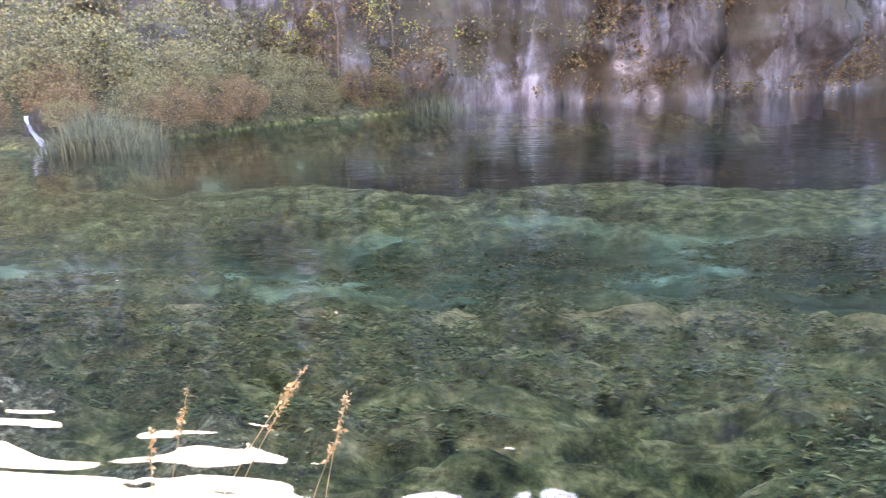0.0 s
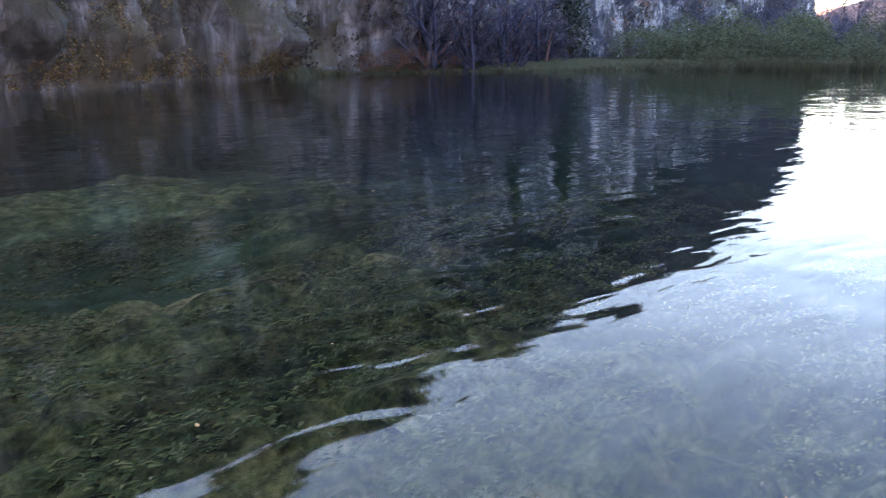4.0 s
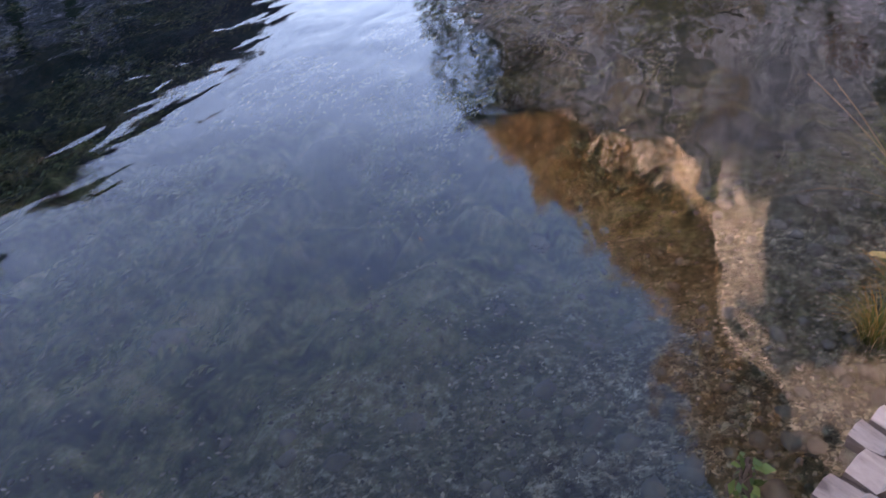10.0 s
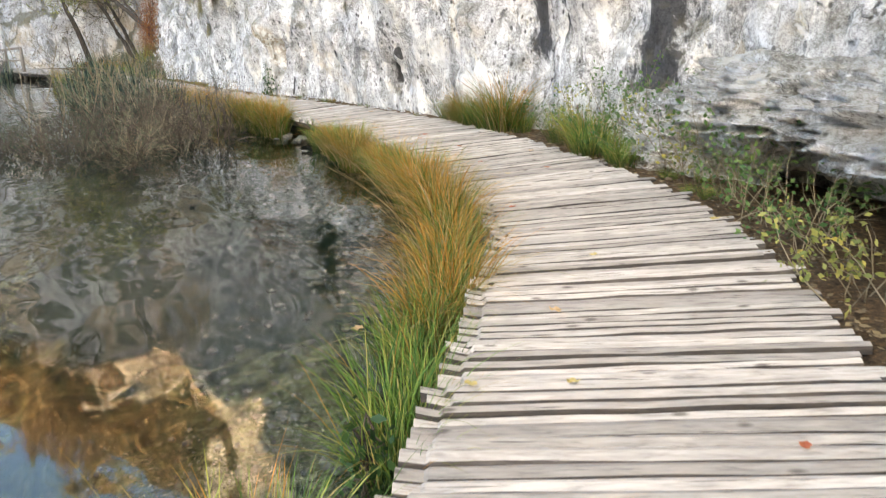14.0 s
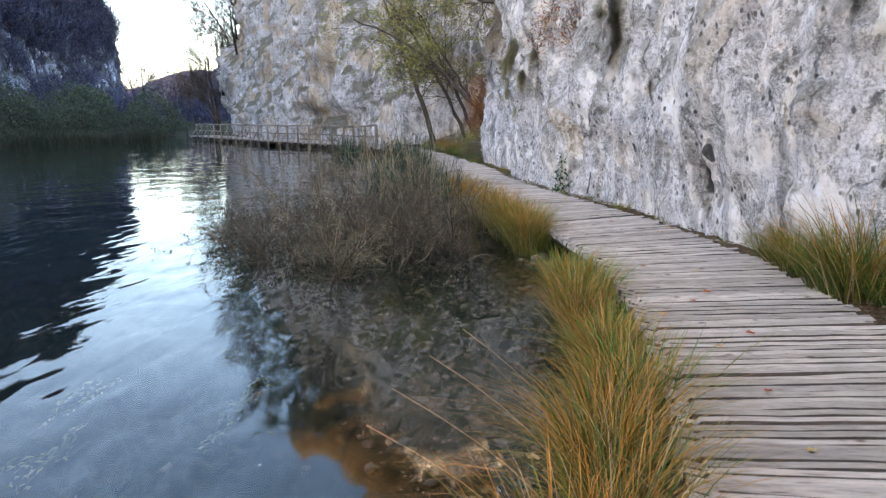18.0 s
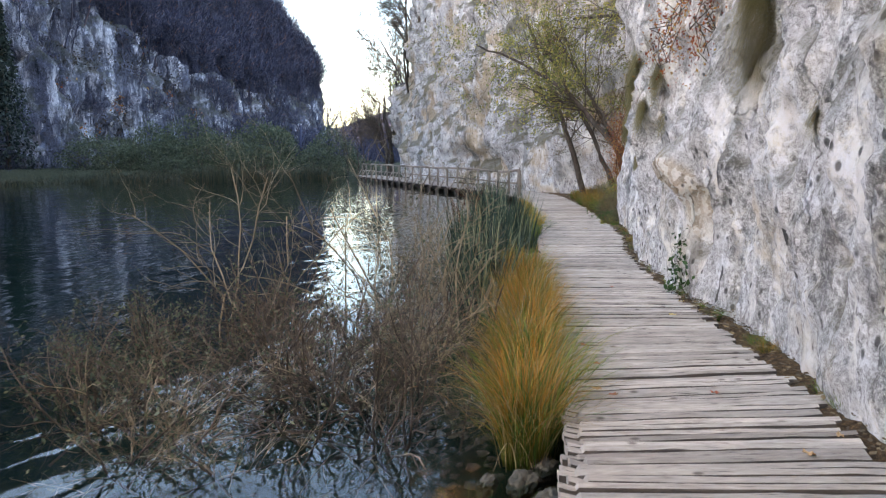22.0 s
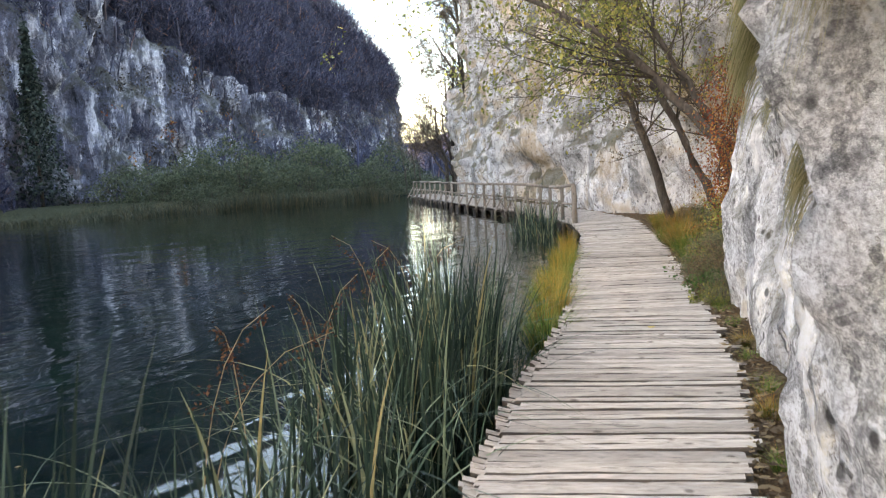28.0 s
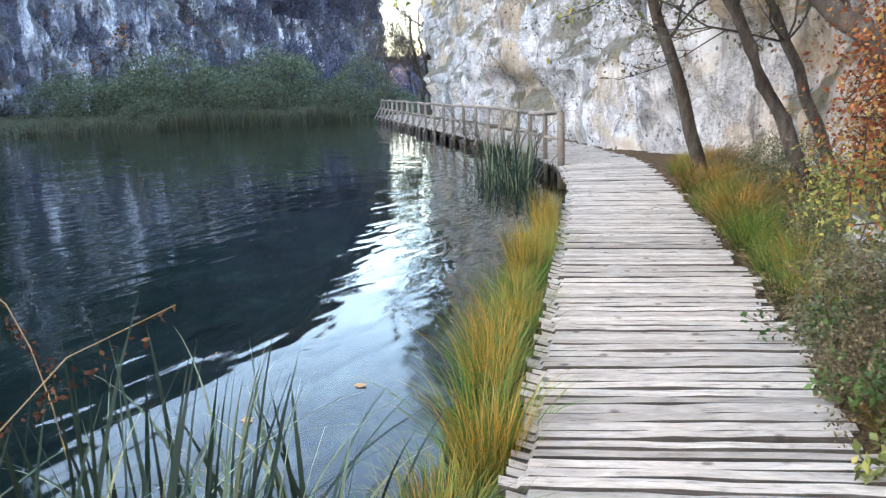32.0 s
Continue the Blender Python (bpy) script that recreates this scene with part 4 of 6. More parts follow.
def leaf_cards(rs, points, size, per=1, spread=0.05, hang=0.0):
    """Small folded leaves round the given points."""
    p = np.repeat(np.asarray(points, float), per, 0)
    n = len(p)
    p = p + rs.normal(0, spread, (n, 3))
    u = rs.normal(0, 1, (n, 3))
    u[:, 2] -= hang
    u /= np.linalg.norm(u, axis=1)[:, None]
    w = np.cross(u, rs.normal(0, 1, (n, 3)))
    w /= np.linalg.norm(w, axis=1)[:, None]
    nn = np.cross(u, w)
    s = (size * rs.uniform(0.6, 1.3, n))[:, None]
    v = np.stack([p, p + u * s * 0.5 + w * s * 0.28 + nn * s * 0.07, p + u * s, p + u * s * 0.5 - w * s * 0.28 + nn * s * 0.07], 1).reshape(-1, 3)
    k = np.arange(n) * 4
    return v, np.concatenate([np.stack([k, k + 1, k + 2], 1), np.stack([k, k + 2, k + 3], 1)])


def grow(rs, start, way, length, radius, level, kids, bend=0.25, lift=0.0, thin=0.62, seg=6):
    """Branches as (path, radii, level), from a stem down to twigs."""
    out = []

    def one(p, d, ln, r, lev):
        path, d = [np.array(p, float)], np.array(d, float)
        d /= np.linalg.norm(d)
        for k in range(seg):
            d = d + rs.normal(0, bend / seg ** 0.5, 3) + np.array([0, 0, lift / seg])
            d /= np.linalg.norm(d)
            path.append(path[-1] + d * ln / seg)
        radii = np.linspace(r, r * 0.45, seg + 1)
        out.append((np.array(path), radii, lev))
        if lev >= level:
            return
        for j in range(kids[lev]):
            at_ = rs.uniform(0.25, 1.0)
            i = min(seg - 1, int(at_ * seg))
            q = path[i] + (path[i + 1] - path[i]) * (at_ * seg - i)
            t = path[i + 1] - path[i]
            t = t / np.linalg.norm(t)
            s = np.cross(t, rs.normal(0, 1, 3))
            s /= np.linalg.norm(s)
            ang = rs.uniform(0.45, 1.05)
            one(q, t * math.cos(ang) + s * math.sin(ang), ln * thin * rs.uniform(0.65, 1.1) * (1.15 - 0.5 * at_), radii[i] * 0.6, lev + 1)

    one(start, way, length, radius, 0)
    return out


def wood_of(branches, lo=0, hi=9, sides=(9, 6, 4, 3, 3, 3)):
    return join(*[tube(p, r, sides[min(lev, 5)]) for p, r, lev in branches if lo <= lev <= hi])


def tips(branches, level):
    return np.concatenate([p[2:] for p, r, lev in branches if lev >= level])


rs = np.random.RandomState(7)

# ---- sedge tufts along the lake edge ----
def tuft_pair(seed, n, radius, height, width, lean, droop, mat, dry):
    """Living blades and the dry ones among them."""
    r = np.random.RandomState(seed)
    a = mesh_of("blade_mass", *blades(r, n, radius, height, width, lean, droop, 6))
    a.materials.append(mat)
    b_ = mesh_of("dry_growth", *blades(r, n // 6, radius * 1.15, height * 1.05, width * 0.8, lean * 1.7, droop * 1.3, 6))
    b_.materials.append(dry)
    return a, b_


TUFTS = {"orange": ([tuft_pair(s, 340, 0.19, 0.80, 0.009, 0.26, 0.6, SEDGE_ORANGE, STRAW) for s in (1, 2, 3)], "dry orange sedge tuft with arching blades at the water's edge"),
         "green": ([tuft_pair(s, 220, 0.15, 0.55, 0.008, 0.35, 0.4, SEDGE_GREEN, SEDGE_ORANGE) for s in (4, 5, 6)], "fresh green sedge tuft growing beside the planks"),
         "yellow": ([tuft_pair(s, 340, 0.19, 0.85, 0.009, 0.15, 0.25, SEDGE_YELLOW, SEDGE_GREEN) for s in (7, 8)], "golden yellow upright sedge tuft by the boardwalk")}


def clump(name, pair, m, label, group):
    root = new(name)
    root.matrix_world = m
    for me in pair:
        ob = new(me.name.split(".")[0], me)
        ob.parent = root
        ob["kind"] = "stuff"
    return tagged(root, label, "grass tuft" if name != "reed_clump" else "reeds", group)


def tuft(kind, x, y, scale=1.0, z=WATER_Z - 0.05, tall=1.0):
    pairs, label = TUFTS[kind]
    m = pose(x, y, z, 0, 0, rng.uniform(0, 360)) @ Matrix.Diagonal((scale, scale, scale * tall, 1))
    return clump("sedge_tuft", pairs[rng.randrange(len(pairs))], m, label, "sedge along the boardwalk")


def edge_tufts(kind, x0, x1, step, out, scale, tall=1.0, spread=0.12):
    x = x0
    while x < x1:
        tuft(kind, x + rng.uniform(-0.1, 0.1), curve_y(WALK_L, x) + out + rng.uniform(-spread, spread), scale * rng.uniform(0.8, 1.2), tall=tall)
        x += step * rng.uniform(0.7, 1.3)


tuft("green", 3.5, -1.62, 1.2)
tuft("green", 3.62, -1.72, 0.9)
tuft("orange", 2.95, -1.32, 0.4)
tuft("orange", 2.7, -1.15, 0.3)
edge_tufts("green", 4.3, 7.4, 0.36, 0.24, 0.95)
edge_tufts("orange", 5.6, 9.6, 0.42, 0.34, 0.85)
edge_tufts("orange", 9.6, 13.2, 0.34, 0.32, 0.70, 1.15)
edge_tufts("green", 9.8, 13.4, 0.55, 0.24, 1.05)
edge_tufts("orange", 15.3, 21.5, 0.27, 0.24, 0.72, 1.35, 0.1)
edge_tufts("green", 15.4, 22.0, 0.42, 0.16, 1.15)
edge_tufts("yellow", 27.8, 34.2, 0.62, 0.2, 0.55, 1.3, 0.1)
edge_tufts("green", 27.4, 33.8, 0.55, 0.22, 0.95)


# ---- reed clumps ----
def reed_pair(seed, n, radius, height, bent=0.4):
    r = np.random.RandomState(seed)
    a = mesh_of("upright_growth", *blades(r, n, radius, height, 0.023, 0.17, 0.10, 7))
    b_ = mesh_of("bent_growth", *blades(r, int(n * bent), radius * 1.1, height * 0.95, 0.017, 0.40, 0.95, 9))
    a.materials.append(REED_GREEN)
    b_.materials.append(REED_GREEN)
    return a, b_


REEDS = [reed_pair(s, 78, 0.34, 1.45, 0.3) for s in (21, 22, 23, 24)]
THIN_REEDS = [reed_pair(s, 24, 0.36, 1.2, 0.9) for s in (26, 27, 28)]


def reeds(x, y, scale, pairs, label):
    m = pose(x, y, WATER_Z - 0.1, 0, 0, rng.uniform(0, 360)) @ Matrix.Diagonal((1, 1, scale * rng.uniform(0.9, 1.1), 1))
    return clump("reed_clump", pairs[rng.randrange(len(pairs))], m, label, "reeds by the boardwalk")


for x, y, s in ((19.6, -1.75, 0.85), (20.4, -1.45, 0.95), (21.2, -1.1, 1.0), (24.7, -0.5, 0.95), (25.2, -0.3, 1.0), (25.55, -0.4, 1.0), (25.75, 0.0, 1.0),
                (26.15, -0.15, 1.0), (26.2, 0.3, 0.95), (26.6, 0.15, 0.85)):
    reeds(x, y, s, REEDS, "dense clump of tall blue-green reeds standing in the lake")
for x, y, s in ((22.2, -0.9, 0.75), (22.8, -0.55, 0.9), (23.3, -0.85, 0.95), (23.7, -0.35, 1.0), (24.0, -0.9, 0.9), (24.3, -0.3, 1.05), (24.7, 0.15, 1.0), (25.0, 0.5, 0.95),
                (25.7, 0.6, 1.0), (26.9, 0.35, 1.0), (27.35, 0.75, 0.85), (27.7, 0.35, 0.6), (39.8, 4.6, 0.95), (40.8, 5.4, 0.9), (38.8, 4.2, 0.85), (39.3, 4.5, 0.9), (40.3, 5.1, 0.9), (39.0, 4.7, 0.8), (40.1, 5.3, 0.95)):
    reeds(x, y, s, THIN_REEDS, "sparse green reeds with bent blades standing in the lake")

# ---- trees over the walk ----
def tree(name, label, stems, leaf_mat, leaf_n, leaf_size, seed, kids=(9, 6, 4), reach=0.6, lift=0.25, level=3, category="tree", least=0.0):
    """stems: lists of (path points, foot radius); side limbs grow from their upper two thirds."""
    r = np.random.RandomState(seed)
    root = new(name)
    root.location = stems[0][0][0]
    o = np.array(stems[0][0][0], float)
    tagged(root, label, category)
    limbs = []
    for path, rad in stems:
        path = np.array(path, float) - o
        d = np.r_[0, np.cumsum(np.linalg.norm(np.diff(path, axis=0), axis=1))]
        s = np.linspace(0, d[-1], 16)
        fine = np.stack([np.interp(s, d, path[:, k]) for k in range(3)], 1) + r.normal(0, 0.025, (16, 3))
        fine[0] = path[0]
        radii = rad * np.linspace(1, 0.3, 16)
        part("trunk", mesh_of("trunk", *tube(fine, radii, 10)), BARK, root)
        for k in range(kids[0]):
            i = r.randint(5, 15)
            t = fine[i + 1 if i < 15 else i] - fine[i - 1]
            t /= np.linalg.norm(t)
            w = np.cross(t, r.normal(0, 1, 3))
            w /= np.linalg.norm(w)
            limbs += [(p, q, lev + 1) for p, q, lev in grow(r, fine[i], t * 0.6 + w * 0.8, d[-1] * reach * r.uniform(0.35, 0.8), radii[i] * 0.26, level - 1, kids[1:], 0.35, lift, 0.6, 5)]
    limbs = [(p, np.maximum(q, least), lev) for p, q, lev in limbs]
    for p, q, lev in limbs:
        if lev == 1:
            part("limb", mesh_of("limb", *tube(p, q, 6)), BARK, root)
    part("crown", mesh_of("crown", *wood_of(limbs, 2)), TWIG, root)["kind"] = "stuff"
    ends = tips(limbs, 2)
    if leaf_n and len(ends):
        pts = ends[r.randint(0, len(ends), leaf_n)]
        part("foliage", mesh_of("foliage", *leaf_cards(r, pts, leaf_size, 1, 0.06, 0.5)), leaf_mat, root)["kind"] = "stuff"
    return root


tree("leaning_tree", "slender leaning tree with sparse yellow-green leaves beside the boardwalk", [([(38.0, 0.7, -0.05), (37.85, 1.0, 1.2), (37.6, 1.45, 2.6), (37.4, 2.0, 4.2), (37.2, 2.6, 6.0)], 0.115)], LEAF_GREEN, 4300, 0.07, 101, (13, 7, 6))
tree("leaning_tree", "leaning thin tree with nearly bare twigs under the cliff", [([(34.1, -1.05, 0.35), (34.25, -0.5, 1.5), (34.3, 0.1, 2.7), (34.2, 0.9, 4.2), (34.0, 1.9, 5.6)], 0.085)], LEAF_GREEN, 3300, 0.07, 102, (13, 7, 6))
tree("leaning_tree", "thick dark trunk leaning out over the boardwalk with thinning leaves",
     [([(31.35, -1.75, 1.35), (31.5, -1.2, 2.0), (31.75, -0.5, 2.75), (31.9, 0.3, 3.45), (32.0, 1.3, 4.1), (31.8, 2.6, 4.6)], 0.08), ([(31.6, -1.75, 1.2), (32.0, -1.1, 2.3), (32.4, -0.3, 3.5), (32.6, 0.5, 4.9)], 0.06)],
     LEAF_GREEN, 6000, 0.07, 103, (14, 7, 6), 0.62, 0.15)
tree("leaning_tree", "grey-brown bushy tree in front of the pale cliff", [([(36.0, -1.2, 0.2), (36.1, -0.6, 1.8), (36.0, 0.2, 3.4), (35.8, 1.0, 5.2)], 0.08)], LEAF_BROWN, 3600, 0.065, 104, (13, 7, 6))
tree("leaning_tree", "bare slanting tree hanging from the cliff ledge", [([(33.0, -3.2, 4.6), (33.3, -2.2, 5.2), (33.7, -1.0, 5.5), (34.2, 0.4, 5.5)], 0.10)], LEAF_GREEN, 2600, 0.07, 105, (13, 7, 6), 0.6, -0.1)
# bare trees on the rim of the far cliff's corner, and saplings below it
for x, z_up, h, sd in ((63.2, 0.0, 6.5, 111), (61.2, 0.2, 6.0, 112), (65.2, 0.0, 6.0, 113), (58.8, 0.3, 5.5, 116), (66.8, 0, 5.0, 117)):
    p = FAR_GRID[91][int(np.argmin(np.abs(FAR_GRID[91][:, 0] - x)))]
    x, y, z = p[0], p[1], p[2] - 0.2
    tree("bare_tree", "bare crooked tree leaning out from the cliff rim", [([(x, y, z), (x + 0.1, y + 0.5, z + h * 0.25), (x - 0.2, y + 1.3, z + h * 0.55), (x + 0.2, y + 2.4, z + h * 0.85)], 0.10), ([(x + 0.1, y + 0.1, z), (x + 0.6, y + 1.2, z + h * 0.3), (x + 0.5, y + 2.6, z + h * 0.5)], 0.07)],
         LEAF_BROWN, 350, 0.11, sd, (15, 8, 6), 0.75, 0.3, least=0.012)
for x, y, h, sd in ((67.5, 24.6, 5.0, 114), (69.5, 26.2, 5.5, 115), (72.0, 28.6, 6.0, 118), (76, 31, 7.0, 119)):
    tree("sapling", "thin leafless sapling at the end of the boardwalk", [([(x, y, -0.6), (x + 0.1, y + 0.2, h * 0.35), (x - 0.2, y + 0.3, h * 0.7), (x - 0.4, y + 0.6, h)], 0.05)], LEAF_BROWN, 150, 0.10, sd, (12, 6, 4), 0.5, 0.45)


for x, y, h, sd in ((69.0, 23.3, 7.0, 121), (70.8, 23.8, 7.5, 122), (74.0, 25.2, 8.0, 123)):
    tree("bare_tree", "tall dark bare tree at the water beyond the railing", [([(x, y, -0.5), (x + 0.2, y + 0.2, h * 0.3), (x - 0.3, y + 0.5, h * 0.6), (x - 0.2, y + 0.6, h * 0.85)], 0.15), ([(x, y, h * 0.12), (x - 0.3, y + 0.9, h * 0.35), (x - 0.5, y + 1.7, h * 0.6)], 0.09)],
         LEAF_BROWN, 90, 0.09, sd, (14, 7, 5), 0.8, 0.3, least=0.009)


# ---- woods on the rims, in one mesh each ----
def bare_tree_shape(seed, h, kids=(10, 6), twigs=260):
    r = np.random.RandomState(seed)
    b_ = grow(r, (0, 0, -0.5), (0.05, 0, 1), h, 0.022 * h, 2, kids, 0.22, 0.35, 0.5, 4)
    ends = tips(b_, 1)
    p = ends[r.randint(0, len(ends), twigs)]
    d = r.normal(0, 1, (twigs, 3)) + np.array([0, 0, 0.9])
    d *= (0.11 * h * r.uniform(0.5, 1.2, twigs) / np.linalg.norm(d, axis=1))[:, None]
    w = np.cross(d, r.normal(0, 1, (twigs, 3)))
    w *= 0.0035 * h / np.linalg.norm(w, axis=1)[:, None]
    tv = np.stack([p - w, p + w, p + d], 1).reshape(-1, 3)
    k = np.arange(twigs) * 3
    return join(wood_of(b_, sides=(5, 3, 3)), (tv, np.stack([k, k + 1, k + 2], 1)))


WOODS = [bare_tree_shape(s, 1.0) for s in range(200, 205)]


def fuzzy_tree(seed, twigs=300):
    """A far leafless tree: trunk, a few limbs and a haze of twigs."""
    r = np.random.RandomState(seed)
    b_ = grow(r, (0, 0, -0.4), (0.05, 0, 1), 1.2, 0.02, 1, (9,), 0.22, 0.35, 0.5, 3)
    u = r.normal(0, 1, (twigs, 3))
    u /= np.linalg.norm(u, axis=1)[:, None]
    p = u * (r.uniform(0.2, 1.0, twigs) ** 0.5)[:, None] * np.array([0.36, 0.36, 0.42]) * (1 + 0.3 * fbm(u * 1.5 + seed, 2, seed))[:, None] + np.array([0, 0, 0.62])
    d = u * 0.6 + r.normal(0, 0.5, (twigs, 3)) + np.array([0, 0, 0.8])
    d *= (0.17 * r.uniform(0.5, 1.2, twigs) / np.linalg.norm(d, axis=1))[:, None]
    w = np.cross(d, r.normal(0, 1, (twigs, 3)))
    w *= 0.009 / np.linalg.norm(w, axis=1)[:, None]
    k = np.arange(twigs) * 3
    return join(wood_of(b_, sides=(4, 3, 3)), (np.stack([p - w, p + w, p + d], 1).reshape(-1, 3), np.stack([k, k + 1, k + 2], 1)))


FUZZY = [fuzzy_tree(s) for s in range(220, 226)]


def woods(name, label, places, mat, seed, shapes=None):
    r = random.Random(seed)
    v, f, o = [], [], 0
    for x, y, z, h in places:
        tv, tf = (shapes or WOODS)[r.randrange(5)]
        a = r.uniform(0, 6.3)
        c, s = math.cos(a), math.sin(a)
        q = tv * h * np.array([1.15, 1.15, 1.0])
        v.append(np.stack([q[:, 0] * c - q[:, 1] * s + x, q[:, 0] * s + q[:, 1] * c + y, q[:, 2] + z], 1))
        f += [[i + o for i in g] for g in tf]
        o += len(tv)
    ob = part(name, mesh_of(name, np.concatenate(v), f), mat)
    return tagged(ob, label, "woods", kind="stuff")


def on_grid(grid, n, row_lo, row_hi, x_lo, x_hi, h_lo, h_hi, seed):
    r = np.random.RandomState(seed)
    rows, cols, _ = grid.shape
    out = []
    while len(out) < n:
        p = grid[r.randint(row_lo, min(row_hi, rows)), r.randint(0, cols)]
        if x_lo < p[0] < x_hi:
            out.append((*p, r.uniform(h_lo, h_hi)))
    return out


woods("hillside_woods", "leafless woods coloured blue for haze on the slope above the dark cliff", on_grid(LEFT_GRID, 1700, 78, 102, 24, 141, 3.0, 5.6, 1) + on_grid(LEFT_GRID, 60, 66, 80, 30, 138, 1.6, 3.4, 6) + on_grid(LEFT_GRID, 190, 34, 80, 20, 138, 1.4, 3.6, 2), FOREST, 1, FUZZY)
woods("rim_woods", "bare trees along the rim of the far pale cliff", on_grid(FAR_GRID, 40, 87, 105, 50, 72, 2.5, 5.5, 3) + on_grid(FAR_GRID, 30, 90, 112, 30, 52, 3.5, 6.5, 4), TWIG, 2)
GOLDEN = leafy("golden_leaves", [(0, (0.28, 0.20, 0.115)), (0.5, (0.46, 0.34, 0.19)), (1, (0.62, 0.48, 0.28))], 0.6, 0.4)


def leafy_tree_shape(seed):
    """A far tree in autumn leaf, one metre high: the bare one with a loose crown."""
    r = np.random.RandomState(seed)
    u = r.normal(0, 1, (900, 3))
    u /= np.linalg.norm(u, axis=1)[:, None]
    p = u * (r.uniform(0.15, 1.0, 900) ** 0.45)[:, None] * np.array([0.34, 0.34, 0.40]) * (1 + 0.35 * fbm(u * 1.7 + seed, 2, seed))[:, None] + np.array([0, 0, 0.60])
    return join(WOODS[seed % 5], leaf_cards(r, p, 0.055, 1, 0.02))


LEAFY = [leafy_tree_shape(s) for s in range(230, 235)]
woods("golden_woods", "sunlit golden autumn trees on top of the near cliff", on_grid(NEAR_GRID, 50, 164, 178, -6, 32, 3.5, 6.0, 5) + on_grid(FAR_GRID, 70, 90, 97, 33, 57, 4.5, 7.5, 8), GOLDEN, 3, LEAFY)
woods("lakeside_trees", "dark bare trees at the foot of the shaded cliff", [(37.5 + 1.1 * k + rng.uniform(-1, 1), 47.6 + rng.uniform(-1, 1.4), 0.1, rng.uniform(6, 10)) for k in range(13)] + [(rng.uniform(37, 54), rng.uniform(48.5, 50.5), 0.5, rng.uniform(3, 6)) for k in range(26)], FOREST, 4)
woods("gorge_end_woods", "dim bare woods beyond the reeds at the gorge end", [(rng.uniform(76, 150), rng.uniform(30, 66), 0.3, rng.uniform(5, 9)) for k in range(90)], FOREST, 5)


# ---- bushes ----
def bush_shape(seed, w, h, n, size, gaps=0.25):
    r = np.random.RandomState(seed)
    u = r.normal(0, 1, (n * 2, 3))
    u /= np.linalg.norm(u, axis=1)[:, None]
    rad = r.uniform(0.45, 1.0, n * 2) ** 0.5
    p = u * rad[:, None]
    keep = fbm(p * 2.1 + seed, 2, seed) > -gaps
    p = p[keep][:n]
    lump = 1 + 0.28 * fbm(p * 1.6 + 3 * seed, 2, seed + 5)
    p = p * lump[:, None] * np.array([w, w, h]) + np.array([0, 0, h * 0.85])
    return leaf_cards(r, p, size, 1, 0.03)


def stems_shape(seed, w, h, n, rad=0.012):
    r = np.random.RandomState(seed)
    out = []
    for k in range(n):
        d = np.array([r.normal(0, 0.5), r.normal(0, 0.5), 1.0])
        out += grow(r, (r.normal(0, w * 0.15), r.normal(0, w * 0.15), 0), d, h * r.uniform(0.7, 1.3), rad, 1, (5,), 0.3, 0.2, 0.5, 4)
    return wood_of(out, sides=(4, 3, 3))


RUSSET = leafy("leaf_russet", [(0, (0.07, 0.035, 0.025)), (0.6, (0.14, 0.07, 0.045)), (1, (0.24, 0.10, 0.05))])
BUSHES = {}


def bush(kind, x, y, z, scale, label, group=""):
    mats = {"willow": LEAF_WILLOW, "green": LEAF_BANK, "brown": LEAF_BROWN, "red": RUSSET}
    if kind not in BUSHES:
        BUSHES[kind] = []
        for s in (1, 2, 3):
            a = mesh_of("foliage", *bush_shape(300 + s, 1.0, 0.8, 6500 if kind == 'willow' else 4600, 0.06 if kind == 'willow' else 0.055, 0.6 if kind == 'willow' else 0.25))
            a.materials.append(mats[kind])
            b_ = mesh_of("woody_base", *stems_shape(310 + s, 1.0, 1.0, 9))
            b_.materials.append(TWIG)
            BUSHES[kind].append((a, b_))
    root = new(kind + "_bush")
    root.matrix_world = pose(x, y, z, 0, 0, rng.uniform(0, 360)) @ Matrix.Diagonal((scale, scale, scale * (rng.uniform(0.55, 1.25) if kind == "willow" else rng.uniform(0.8, 1.1)), 1))
    a, b_ = BUSHES[kind][rng.randrange(3)]
    for nm, me in (("foliage", a), ("woody_base", b_)):
        ob = new(nm, me)
        ob.parent = root
        ob["kind"] = "stuff"
    return tagged(root, label, "bush", group)


for x, y, s in ((57.5, 43.2, 1.2), (59.5, 42, 2.2), (60.5, 37.6, 2.2), (64, 39, 2.7), (65.5, 34, 2.3), (61, 46, 2.7), (70, 36, 2.6), (69, 41, 2.8), (75, 38, 2.6), (70.5, 30.8, 2.2),
                (67, 46, 2.6), (74, 46, 2.6), (82, 40, 2.8), (80, 33.5, 2.6), (76, 32.5, 2.2), (62.5, 41.5, 2.4)):
    bush("willow", x, y, -0.9, s * 1.2, "rounded grey-green willow bush standing in the reed bed", "willows in the reed bed")
for x, y, s in ((-14.4, 22.6, 1.2), (-15.4, 25.8, 1.6), (-12.8, 28.0, 1.2), (-10.4, 30.4, 1.1), (-13.4, 29.6, 1.8), (-19.5, 22.6, 1.6), (-24, 22.5, 2.4), (-21, 24.5, 2.6), (-18.5, 23.5, 2.2), (-22, 28, 3.2), (-17, 27, 2.6), (-25, 30, 3.4)):
    bush("green", x, y, 0.6, s, "yellowing green bush on the bank by the small falls", "bank bushes")
